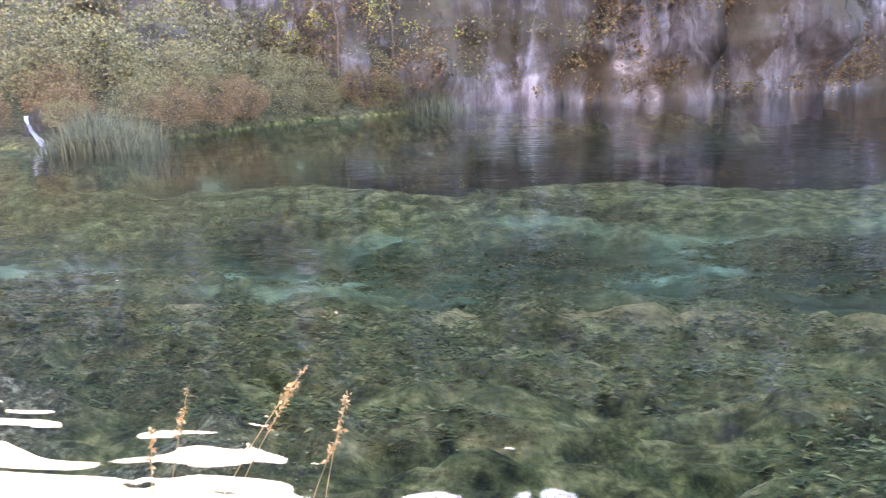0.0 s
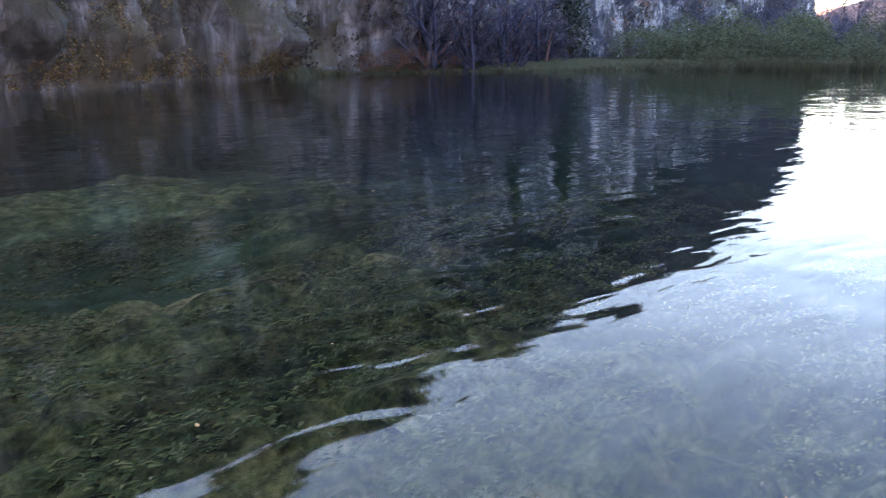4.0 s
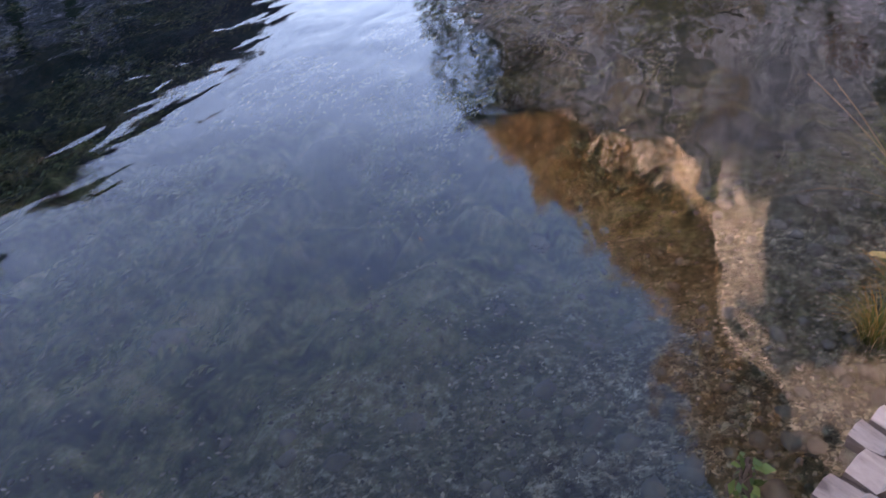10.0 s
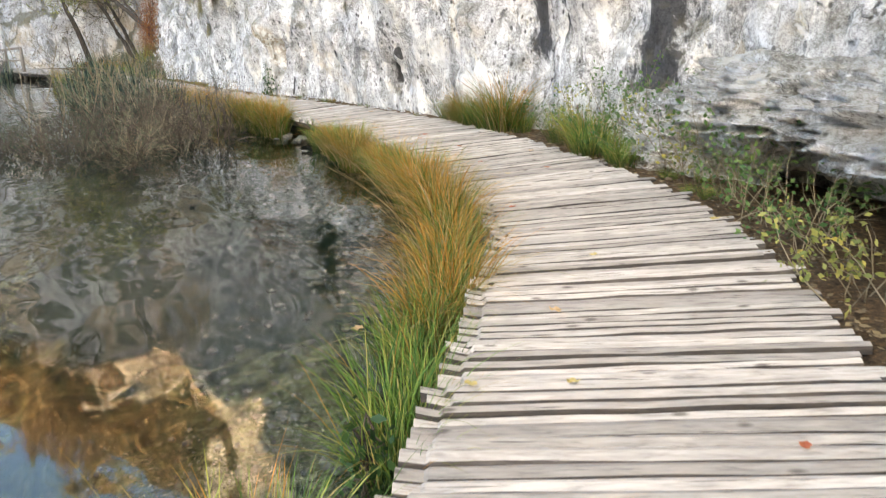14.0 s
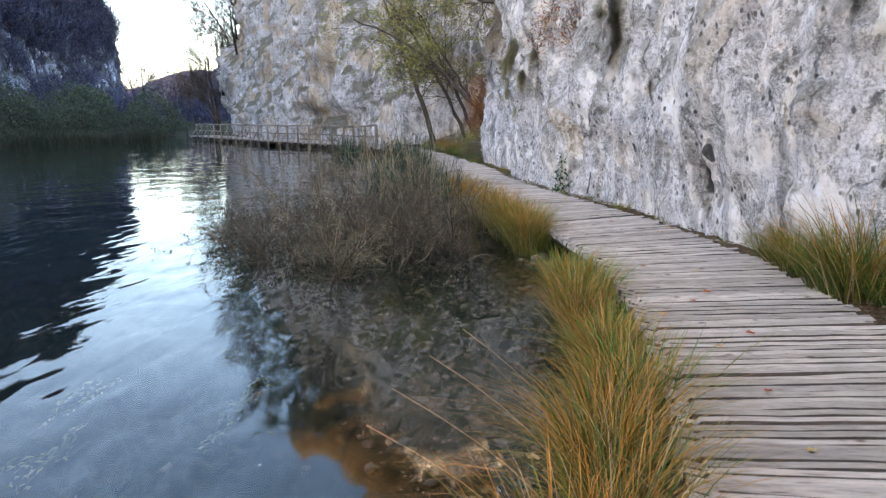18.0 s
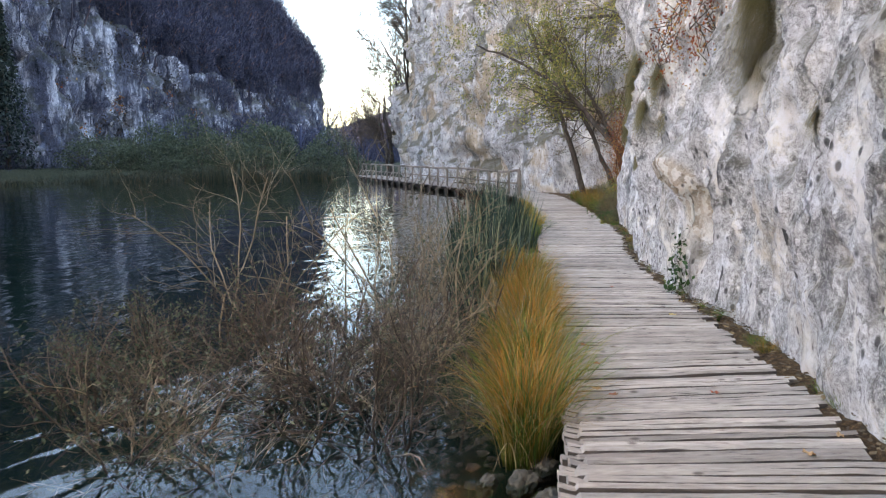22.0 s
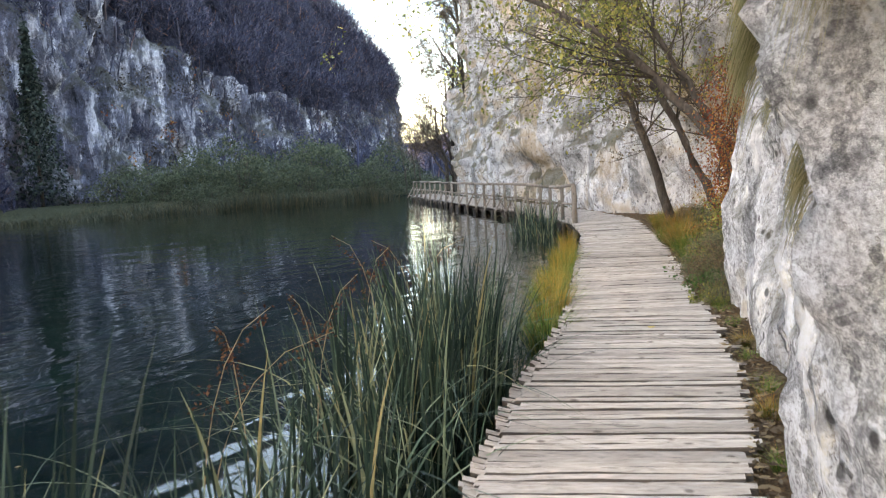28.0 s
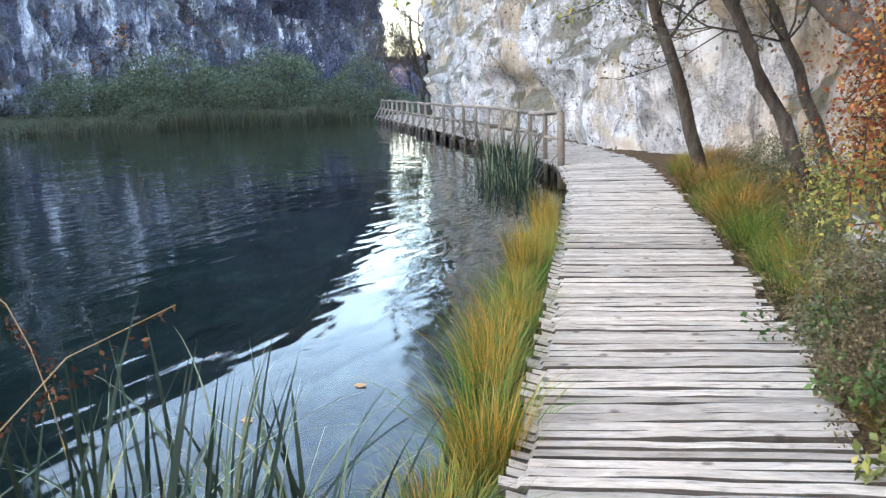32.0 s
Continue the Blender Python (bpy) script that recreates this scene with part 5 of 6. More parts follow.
for x, y, s in ((-12.8, 24.0, 0.8), (-12.9, 22.4, 0.8), (-13.6, 21.0, 0.9), (-16.3, 19.6, 0.7), (-19.2, 19.4, 0.9), (-11.5, 27.8, 0.8), (-12.4, 26.2, 0.9), (-9.6, 30.0, 0.8), (-7.6, 31.6, 0.7), (-17, 20.6, 1.1), (-15.2, 21.5, 1.0), (-20.5, 20.5, 1.0), (-13.2, 24.5, 1.1), (-22.5, 19.2, 1.2), (-25, 18.5, 1.4), (-15.2, 24, 1.6), (-14, 27.5, 1.7), (-12.2, 28.8, 1.3), (-10.3, 29.5, 1.2), (-15.5, 30, 2.4), (-9, 31.4, 1.0), (-18, 21.5, 1.2)):
    bush("green" if (int(10 * s) + int(x)) % 2 else "brown", x, y, 0.1, s, "brownish green autumn bush on the far bank", "bank bushes")
for x, y, s in ((31.5, 47.0, 1.1), (33.5, 46.8, 1.2), (36.0, 47.2, 1.2), (38.5, 46.6, 1.0)):
    bush("red", x, y, -0.1, s * 0.9, "low russet bush at the foot of the dark cliff", "russet bushes")
for x, y, z, s in ((1.5, 34.2, 0.4, 0.5), (7.0, 37.0, 0.2, 0.45), (12.0, 40.0, 0.1, 0.4), (16.0, 42.0, 0.1, 0.5)):
    bush("green", x, y, z - 0.4, s, "small yellow-green bush at the cliff's waterline", "waterline bushes")

# ---- reed beds across the lake ----
def reed_bed(name, label, pts, h, width, mat, seed):
    r = np.random.RandomState(seed)
    v, f = blades(r, len(pts), 0.01, h, width, 0.12, 0.25, 3)
    v = v.reshape(len(pts), -1, 3)
    v[..., 2] *= ((0.75 + 0.4 * fbm(np.asarray(pts) * 0.45, 3, seed)) * (np.interp(np.asarray(pts)[:, 0], [20, 30, 50, 59], [1, 0.45, 0.5, 1])))[:, None]
    v = v + np.asarray(pts)[:, None]
    return tagged(part(name, mesh_of(name, v.reshape(-1, 3), f), mat), label, "reeds", kind="stuff")


REED_PATCH = leafy("reed_patch", [(0, (0.05, 0.07, 0.055)), (0.6, (0.11, 0.14, 0.10)), (1, (0.22, 0.22, 0.13))])
r = np.random.RandomState(3)
sx = r.uniform(26, 67, 15000)
sy = curve_y(SHORE, sx) + np.abs(r.normal(0, 3.0, 15000)) - 0.6 + 0.9 * fbm(np.c_[sx * 0.3, 0 * sx, 0 * sx], 3, 44)
reed_bed("reed_bed", "long bed of grey-green reeds closing the lake", np.stack([sx, sy, np.full(15000, -0.5)], 1), 1.45, 0.05, REED_FAR, 4)
for x, y, w, d, n, h in ((-13.6, 17.2, 1.75, 0.9, 2200, 1.35), (-8.2, 30.3, 1.9, 0.6, 900, 1.3), (24.2, 44.6, 2.6, 0.7, 1000, 1.5)):
    p = np.stack([x + w * r.uniform(-1, 1, n), y + d * r.uniform(-1, 1, n) + 0.18 * w, np.full(n, -0.4)], 1)
    p[:, 2] -= h * 0.55 * np.clip(((p[:, 0] - x) / w) ** 2 + 0.35 * fbm(p * 1.6, 2, 12), 0, 1)
    ob = reed_bed("reed_patch", "thick patch of blue-green reeds at the far shore", p, h * 0.95, 0.025, REED_PATCH, 6)

# thin pale trunks on the far bank
for k, (x, y, h) in enumerate(((-9.6, 30.6, 7.5), (-11.6, 29.8, 8.0), (-16.5, 29.0, 8.0), (-8.1, 31.2, 5.5), (-19.5, 27.5, 7.0), (-13.6, 30.2, 7.0))):
    tree("bank_tree", "slim pale-barked tree on the far bank", [([(x, y, -0.1), (x + 0.1, y, h * 0.4), (x - 0.15, y + 0.1, h * 0.75), (x + 0.1, y + 0.2, h)], 0.09)], LEAF_GREEN, 900, 0.11, 130 + k, (12, 6, 4), 0.4, 0.3)


# scrub clinging to the left cliff
def scrub(name, label, n, x_lo, x_hi, z_hi, gate, size, mat, seed, grid=LEFT_GRID, rows=80, z_lo=0):
    r_ = np.random.RandomState(seed)
    g = grid[:rows].reshape(-1, 3)
    g = g[(g[:, 0] > x_lo) & (g[:, 0] < x_hi) & (g[:, 2] < z_hi) & (g[:, 2] > z_lo)]
    g = g[fbm(g * np.array([0.28, 0.28, 0.45]), 4, seed, 0.65) > gate]
    p = g[r_.randint(0, len(g), n)] + r_.normal(0, 0.16 if grid is LEFT_GRID else 0.3, (n, 3)) * np.array([1, 0.5 if grid is not LEFT_GRID else 1, 1]) + np.array([0, -0.12 if grid is LEFT_GRID else 0.12, 0])
    return tagged(part(name, mesh_of(name, *leaf_cards(r_, p, size, 1, 0.05)), mat), label, "scrub", kind="stuff")


SCRUB_DARK = leafy("scrub_dark", [(0, (0.025, 0.022, 0.025)), (0.7, (0.06, 0.052, 0.045)), (1, (0.10, 0.075, 0.05))])
scrub("brown_scrub", "brown withered scrub in patches on the pale cliff", 34000, -16, 24, 9, 0.05, 0.15, LEAF_BROWN, 71)
scrub("green_scrub", "olive moss and ivy patches on the pale cliff", 6000, -18, 30, 8, 0.45, 0.15, LEAF_BANK, 72)
scrub("ledge_scrub", "dark bare scrub on ledges of the shaded cliff", 22000, 24, 139, 30, 0.35, 0.26, SCRUB_DARK, 73)
scrub("autumn_scrub", "dull red shrubs on the shaded cliff", 500, 60, 90, 20, 1.0, 0.25, LEAF_RED, 74)
scrub("rim_scrub", "rusty autumn scrub on the sunlit upper edge of the far cliff", 16000, 38, 58, 20, 0.05, 0.14, RUSSET, 76, FAR_GRID, 97, 12.5)
scrub("hanging_scrub", "brown bare scrub hanging on the pale far cliff", 5000, 30, 62, 16, 0.05, 0.09, LEAF_BROWN, 75, FAR_GRID, 90, 2.2)
scrub("cliff_moss", "olive moss patches on the pale far cliff", 5000, 30, 64, 14, 0.1, 0.07, LEAF_BANK, 76, FAR_GRID, 90, 0.8)
scrub("cliff_moss", "olive moss and grass patches on the grey near cliff", 2600, 21, 30.5, 16, 0.1, 0.045, LEAF_BANK, 77, NEAR_GRID, 165, 1.9)


def conifer(x, y, z, h, seed):
    """A dark spruce: stem and drooping whorls of needle sprays."""
    r_ = np.random.RandomState(seed)
    root = new("spruce")
    root.location = (x, y, z)
    part("trunk", mesh_of("trunk", *tube([(0, 0, 0), (0.05, 0, h * 0.5), (0, 0, h)], [0.14, 0.09, 0.02], 7)), BARK, root)
    n = 4200
    t = r_.uniform(0.08, 1, n)
    a = np.round(r_.uniform(0, 6.28, n) * 1.6) / 1.6 + np.round(t * 14) * 1.3 + r_.normal(0, 0.12, n)
    rad = (1.02 - t) * h * 0.22 * r_.uniform(0.15, 1, n)
    p = np.stack([rad * np.cos(a), rad * np.sin(a), np.round(t * 14) / 14 * h - rad * 0.3 + r_.normal(0, 0.035 * h, n)], 1)
    part("needles", mesh_of("needles", *leaf_cards(r_, p, 0.042 * h ** 0.8, 1, 0.04, 0.5)), SPRUCE, root)["kind"] = "stuff"
    return tagged(root, "dark green spruce growing on the shaded cliff", "tree", "spruces")


SPRUCE = leafy("spruce", [(0, (0.012, 0.02, 0.018)), (1, (0.035, 0.05, 0.038))], 0.7, 0)
for k, (x, row, h) in enumerate(((57.0, 18, 13.0), (59.6, 40, 7.0), (52.5, 56, 6.0))):
    p = LEFT_GRID[row][int(np.argmin(np.abs(LEFT_GRID[row][:, 0] - x)))]
    conifer(p[0], p[1] - 0.7, p[2] - 0.3, h, 80 + k)

# ---- bare shrubs standing in the lake ----
def shrub(x, y, seed, stems, height, spread_, label, leaf=0, lean=(0, 0), kids=(7, 5), rad=0.010):
    r = np.random.RandomState(seed)
    root = new("bare_shrub")
    root.location = (x, y, WATER_Z - 0.25)
    br = []
    for k in range(stems):
        d = np.array([r.normal(lean[0], spread_), r.normal(lean[1], spread_), 1.0])
        br += grow(r, (r.normal(0, 0.25), r.normal(0, 0.25), 0), d, height * r.uniform(0.6, 1.15), rad, 2, kids, 0.5, 0.2, 0.55, 6)
    part("stem_growth", mesh_of("stem_growth", *wood_of(br, 0, 0, (5, 4, 3))), PALE_TWIG if rad > 0.012 else TWIG, root)["kind"] = "stuff"
    part("twig_tangle", mesh_of("twig_tangle", *wood_of(br, 1, 9, (5, 3, 3))), PALE_TWIG if rad > 0.012 or seed % 3 == 0 else TWIG, root)["kind"] = "stuff"
    if leaf:
        e = tips(br, 1)
        part("leaf_mass", mesh_of("leaf_mass", *leaf_cards(r, e[r.randint(0, len(e), leaf)], 0.035, 1, 0.02)), LEAF_WILLOW, root)["kind"] = "stuff"
    return tagged(root, label, "shrub", "shrubs in the lake")


SH = "tangled leafless shrub with thin twigs standing in the water"
for x, y, sd, n, h, sp, lf in ((15.6, -2.3, 1, 26, 1.15, 0.9, 120), (15.9, -1.4, 2, 28, 1.2, 1.0, 260), (16.6, -2.0, 3, 26, 1.1, 0.9, 140), (16.7, -0.8, 4, 26, 1.15, 1.0, 320), (15.4, -0.2, 5, 22, 0.95, 1.2, 420),
                            (17.4, -1.5, 7, 24, 1.15, 0.8, 160), (17.6, -0.2, 8, 22, 1.05, 0.9, 240), (14.7, -1.1, 9, 20, 0.85, 1.2, 300), (16.2, 0.5, 11, 20, 0.85, 1.1, 420), (17.2, 1.0, 13, 18, 0.8, 1.1, 380)):
    shrub(x, y, sd, n, h, sp, SH, int(lf * 2.6))
for x, y, sd, n, h, sp in ((18.4, -1.35, 12, 7, 2.5, 0.28), (19.0, -0.6, 14, 7, 2.5, 0.3), (18.9, -1.5, 16, 6, 1.8, 0.35), (17.9, 0.1, 18, 6, 2.2, 0.35)):
    shrub(x, y, sd, n, h, sp, "tall pale leafless osier stems rising from the lake", 260, (0.1, 0.25), (6, 4), 0.0125)
for x, y, sd in ((40.2, 4.7, 21), (41.3, 5.9, 22)):
    shrub(x, y, sd, 7, 2.0, 0.25, "thin grey-green shrub growing through the railing", 500, (0, 0), (5, 4))


# ---- dry stems ----
def dry_stalk(x, y, h, lean_x, lean_y, head=0.12, seed=0, z=WATER_Z - 0.2):
    r = np.random.RandomState(seed)
    t = np.linspace(0, 1, 7)[:, None]
    path = np.concatenate([lean_x * t ** 1.6, lean_y * t ** 1.6, h * t], 1)
    root = new("dry_stalk")
    root.location = (x, y, z)
    part("stalk", mesh_of("stalk", *tube(path, np.linspace(0.0035, 0.0015, 7), 5)), STRAW, root)
    if head:
        n = 46
        p = path[-1] + (path[-2] - path[-1]) * r.uniform(0, 1.3, (n, 1))
        part("seed_head", mesh_of("seed_head", *leaf_cards(r, p, head * 0.26, 1, 0.004, -0.4)), STRAW, root)["kind"] = "stuff"
    return tagged(root, "dry straw-coloured grass stalk leaning over the water", "grass stalk", "dry stalks")


for k, (x, y, h, lx, ly) in enumerate(((-1.74, 1.80, 0.90, 0.15, 0.09), (-1.76, 1.78, 0.77, 0.05, 0.03), (-1.66, 1.86, 0.93, 0.46, 0.25), (-1.60, 1.90, 0.86, 0.36, 0.19), (-1.30, 2.06, 0.65, 0.2, 0.1), (-1.22, 2.10, 0.79, 0.15, 0.07),
                                     (8.3, -3.7, 0.85, -0.25, 0.75), (8.7, -3.75, 0.8, -0.1, 0.8), (9.1, -3.8, 0.9, -0.3, 0.7), (9.6, -3.85, 0.85, -0.15, 0.65), (8.0, -3.6, 0.7, -0.3, 0.55), (3.6, -1.6, 0.9, 0.2, 0.75), (3.5, -1.5, 1.0, -0.1, 0.6))):
    dry_stalk(x, y, h, lx, ly, 0.09 if x < 0 else 0, k)


def tall_reed(x, y, h, seed):
    """A reed stem with a drooping rust-brown plume."""
    r = np.random.RandomState(seed)
    lean_ = r.normal(0, 0.34, 2)
    t = np.linspace(0, 1, 8)[:, None]
    path = np.concatenate([lean_[0] * (t ** 2 + 0.5 * t ** 6), lean_[1] * (t ** 2 + 0.5 * t ** 6), h * (t - 0.16 * t ** 6)], 1)
    root = new("flowering_reed")
    root.location = (x, y, WATER_Z - 0.2)
    part("stem", mesh_of("stem", *tube(path, np.linspace(0.0045, 0.002, 8), 5)), STRAW, root)
    q = path[-1] - (path[-1] - path[-3]) * r.uniform(0, 1.6, (90, 1)) + r.normal(0, 0.012, (90, 3))
    part("plume", mesh_of("plume", *leaf_cards(r, q, 0.028, 1, 0.010, 0.6)), BROWN_HEAD, root)["kind"] = "stuff"
    return tagged(root, "reed stem with a drooping rust-brown seed plume", "reed", "flowering reeds")


for k, (x, y, h) in enumerate(((22.9, -0.2, 1.55), (23.1, -0.05, 1.35), (23.6, 0.1, 1.5), (24.0, -0.1, 1.6), (24.6, 0.3, 1.45), (25.3, 0.4, 1.75), (25.5, 0.3, 1.9), (26.3, 0.6, 1.65), (27.2, 1.0, 1.6))):
    tall_reed(x, y, h, k)


# ---- plants on and under the cliff ----
def on_cliff(x, z):
    """The nearest point of the near cliff's face, and the way out of it."""
    g = NEAR_GRID[:165]
    i, j = np.unravel_index(np.argmin((g[..., 0] - x) ** 2 + (g[..., 2] - z) ** 2), g.shape[:2])
    return g[i, j], NEAR_N[j]


HANGING = leafy("hanging_grass", [(0, (0.20, 0.19, 0.085)), (0.5, (0.36, 0.33, 0.16)), (1, (0.52, 0.44, 0.26))])


def hanging_grass(x, z, wide, long, n, seed):
    """Blades rooted in a crack that arch out and hang down along the face."""
    r_ = np.random.RandomState(seed)
    p, out = on_cliff(x, z)
    side = np.array([-out[1], out[0], 0])
    o3 = np.array([out[0], out[1], 0])
    base = side * r_.normal(0, wide * 0.4, (n, 1)) + np.array([0, 0, 1.0]) * r_.normal(0, wide * 0.45, (n, 1)) - o3 * 0.05
    t = np.linspace(0, 1, 6)
    ln = long * r_.uniform(0.4, 1.15, n)[:, None]
    c = base[:, None] + o3 * ((0.12 + r_.uniform(0, 0.2, (n, 1))) * wide * 1.6 * t ** 0.6 + 0.04 + 0.24 * ln * t)[..., None] + side * (r_.normal(0, 0.34, (n, 1)) * ln * t)[..., None]
    c[..., 2] += ln * (0.22 * np.sin(t * 2.2) - 1.0 * t ** 1.7)
    w = np.array([0.006, 0.006, 0.005, 0.004, 0.003, 0.001])[:, None] * (side * 0.8 + o3 * 0.4)
    v = np.stack([c - w, c + w], 2).reshape(-1, 3)
    k = (np.arange(n)[:, None] * 6 + np.arange(5)).ravel() * 2
    ob = part("hanging_grass", mesh_of("hanging_grass", v, np.stack([k, k + 1, k + 3, k + 2], 1)), HANGING)
    ob.location = p
    return tagged(ob, "olive-brown grass tuft hanging from a cliff crack", "grass tuft", "grass on the cliff")


for k, (x, z, wd, ln, n) in enumerate(((18.5, 3.0, 0.34, 0.75, 900), (18.3, 2.5, 0.25, 0.7, 600), (18.7, 3.7, 0.4, 0.8, 900), (21.9, 2.1, 0.14, 0.3, 160), (16.8, 1.85, 0.12, 0.2, 140), (21.7, 1.35, 0.1, 0.18, 110),
                                     (22.5, 2.3, 0.16, 0.5, 340), (22.0, 2.75, 0.2, 0.6, 420), (22.95, 2.6, 0.16, 0.5, 340), (23.2, 2.1, 0.2, 0.5, 420), (23.0, 2.9, 0.3, 0.7, 600), (23.3, 1.5, 0.15, 0.4, 240), (24.5, 2.6, 0.3, 0.6, 500), (25.4, 2.9, 0.4, 0.8, 800), (26.0, 2.3, 0.2, 0.4, 260),
                                     (27.0, 2.9, 0.4, 0.8, 800), (28.2, 3.0, 0.35, 0.8, 700), (29.2, 2.6, 0.3, 0.7, 500), (29.4, 1.6, 0.2, 0.5, 260), (12.6, 2.6, 0.2, 0.4, 200), (14.9, 2.9, 0.2, 0.4, 200), (20.0, 3.3, 0.2, 0.4, 200), (26.6, 1.9, 0.12, 0.25, 140))):
    hanging_grass(x, z, wd * 1.1, ln * (0.55 if x > 22.5 else 0.8), int(n * (0.6 if x > 22.5 else 0.9)), 400 + k)


def creeper(name, label, pts, mat, size, n, spread_, seed):
    r_ = np.random.RandomState(seed)
    pts = np.array(pts, float)
    o = pts[0]
    d = np.linspace(0, 1, len(pts))
    t = r_.uniform(0, 1, n)
    p = np.stack([np.interp(t, d, pts[:, k]) for k in range(3)], 1) - o
    root = new(name)
    root.location = o
    part("leaf_mass", mesh_of("leaf_mass", *leaf_cards(r_, p, size, 1, spread_, 0.8)), mat, root)["kind"] = "stuff"
    s = [tube(np.stack([np.interp(np.linspace(0, 1, 9), d, pts[:, k]) for k in range(3)], 1) - o + r_.normal(0, spread_ * 0.5, (9, 3)), np.full(9, 0.006), 4) for _ in range(5)]
    part("vine_stem", mesh_of("vine_stem", *join(*s)), TWIG, root)["kind"] = "stuff"
    return tagged(root, label, "creeper")


creeper("red_creeper", "rust-orange creeper spilling down the rubble rock", [(31.3, -1.62, 0.75), (31.0, -1.6, 1.3), (30.6, -1.65, 1.8), (30.3, -1.75, 2.5)], LEAF_RED, 0.036, 2600, 0.19, 11)
creeper("green_creeper", "yellow-green creeper over the rubble rock", [(33.2, -1.25, 0.35), (32.4, -1.4, 0.6), (31.6, -1.5, 0.7), (30.6, -1.62, 0.6)], LEAF_GREEN, 0.042, 2400, 0.19, 12)
creeper("red_creeper", "creeper with orange-red autumn leaves on the rock corner", [(30.1, -1.75, 0.95), (30.2, -1.7, 1.6), (30.1, -1.75, 2.1), (30.0, -1.9, 2.5)], LEAF_RED, 0.036, 2000, 0.17, 1)
creeper("red_creeper", "orange and yellow leaves trailing over the mossy rock", [(31.9, -1.5, 0.9), (31.5, -1.5, 1.3), (31.2, -1.6, 1.9)], LEAF_RED, 0.036, 1000, 0.18, 2)
creeper("red_creeper", "dark red creeper trailing from the rock edge", [(20.6, -4.2, 3.5), (20.5, -4.2, 3.1), (20.6, -4.15, 2.75)], LEAF_RED, 0.045, 600, 0.2, 31)
creeper("red_creeper", "sparse dark red creeper hanging on the grey cliff", [(21.6, -3.6, 2.7), (21.4, -3.65, 3.2), (20.8, -3.95, 3.6)], LEAF_RED, 0.045, 420, 0.16, 3)
creeper("ivy", "dark green ivy patch at the foot of the cliff", [(20.0, -4.05, 0.05), (19.95, -4.1, 0.35), (20.0, -4.1, 0.6)], LEAF_IVY, 0.07, 260, 0.085, 4)
for k, (x, y, s) in enumerate(((29.2, -1.78, 0.55), (28.75, -1.9, 0.36), (29.75, -1.72, 0.7), (30.3, -1.6, 0.75), (32.4, -1.5, 0.7), (33.0, -1.7, 0.8), (33.9, -1.3, 0.7), (35.4, -0.9, 0.8), (36.8, -0.4, 0.7), (37.6, 0.2, 0.6), (34.4, -1.6, 0.9), (31.0, -1.62, 0.62), (30.5, -1.75, 0.45), (31.8, -1.45, 0.5), (33.2, -1.15, 0.5), (34.8, -0.55, 0.45), (36.2, -0.1, 0.4), (29.9, -1.85, 0.35))):
    bush("green" if k % 3 else "brown", x, y, -0.05, s * 0.72, "leafy green bush at the edge of the planks", "verge bushes")

STONE = plain("lake_stones", (0.05, 0.047, 0.036), (0.17, 0.155, 0.115), 5, 0.9, 0.15)
# mossy boulders under the creeper and at the ledge by the start
def boulder(x, y, z, sx_, sy_, sz_, seed, mat, label, fine=5):
    bm_ = bmesh.new()
    bmesh.ops.create_icosphere(bm_, subdivisions=fine, radius=1)
    p = np.array([v.co for v in bm_.verts])
    k = 1 + 0.30 * fbm(p * 1.1 + seed, 3, seed) + 0.13 * ridged(p * 2.6 + seed, 4, seed + 3) + 0.05 * fbm(p * 9.0 + seed, 3, seed + 6)
    if fine > 5:
        k = k + 0.16 * ridged(p * np.array([3.2, 3.2, 6.5]) + seed, 4, seed + 9) - 0.08 * np.abs(vnoise(p * np.array([9, 9, 14.0]), seed + 2))
    for v, q in zip(bm_.verts, p * k[:, None] * np.array([sx_, sy_, sz_])):
        v.co = q
    for f in bm_.faces:
        f.smooth = True
    ob = part("boulder", bm_, mat)
    ob.location = (x, y, z)
    return tagged(ob, label, "rock", "boulders")


for k, (x, y, z, a, b_, c) in enumerate(((30.2, -2.2, 0.45, 0.5, 0.45, 0.75), (30.9, -2.1, 0.25, 0.6, 0.5, 0.7), (31.8, -1.95, 0.15, 0.65, 0.45, 0.55), (32.8, -1.75, 0.0, 0.6, 0.4, 0.4), (33.8, -1.5, -0.05, 0.55, 0.4, 0.3), (30.6, -2.5, 1.4, 0.7, 0.5, 0.7), (29.9, -2.5, 1.9, 0.5, 0.5, 0.9))):
    boulder(x, y, z, a, b_, c, 3 + 7 * k, ROCK_FAR, "mossy pale rubble rock under the orange creeper")
boulder(6.4, -6.8, 0.72, 1.4, 0.7, 0.42, 5, ROCK_NEAR, "overhanging craggy grey rock beside the boardwalk", 6)
boulder(4.2, -6.15, 0.85, 1.4, 0.75, 0.42, 6, ROCK_NEAR, "overhanging craggy grey rock beside the boardwalk", 6)
boulder(8.4, -6.85, 0.15, 0.9, 0.45, 0.45, 7, ROCK_NEAR, "low broken rock at the foot of the cliff", 6)
for k, (x, y, s) in enumerate(((14.75, -3.8, 0.10), (15.0, -3.6, 0.08), (14.5, -3.7, 0.08), (14.9, -3.4, 0.06), (15.25, -3.65, 0.08), (14.6, -3.5, 0.05))):
    boulder(x, y, -0.34, s * 1.6, s, s * 0.8, 20 + k, STONE, "wet stone at the water's edge")

# ---- verge: grass, litter ----
r = np.random.RandomState(12)
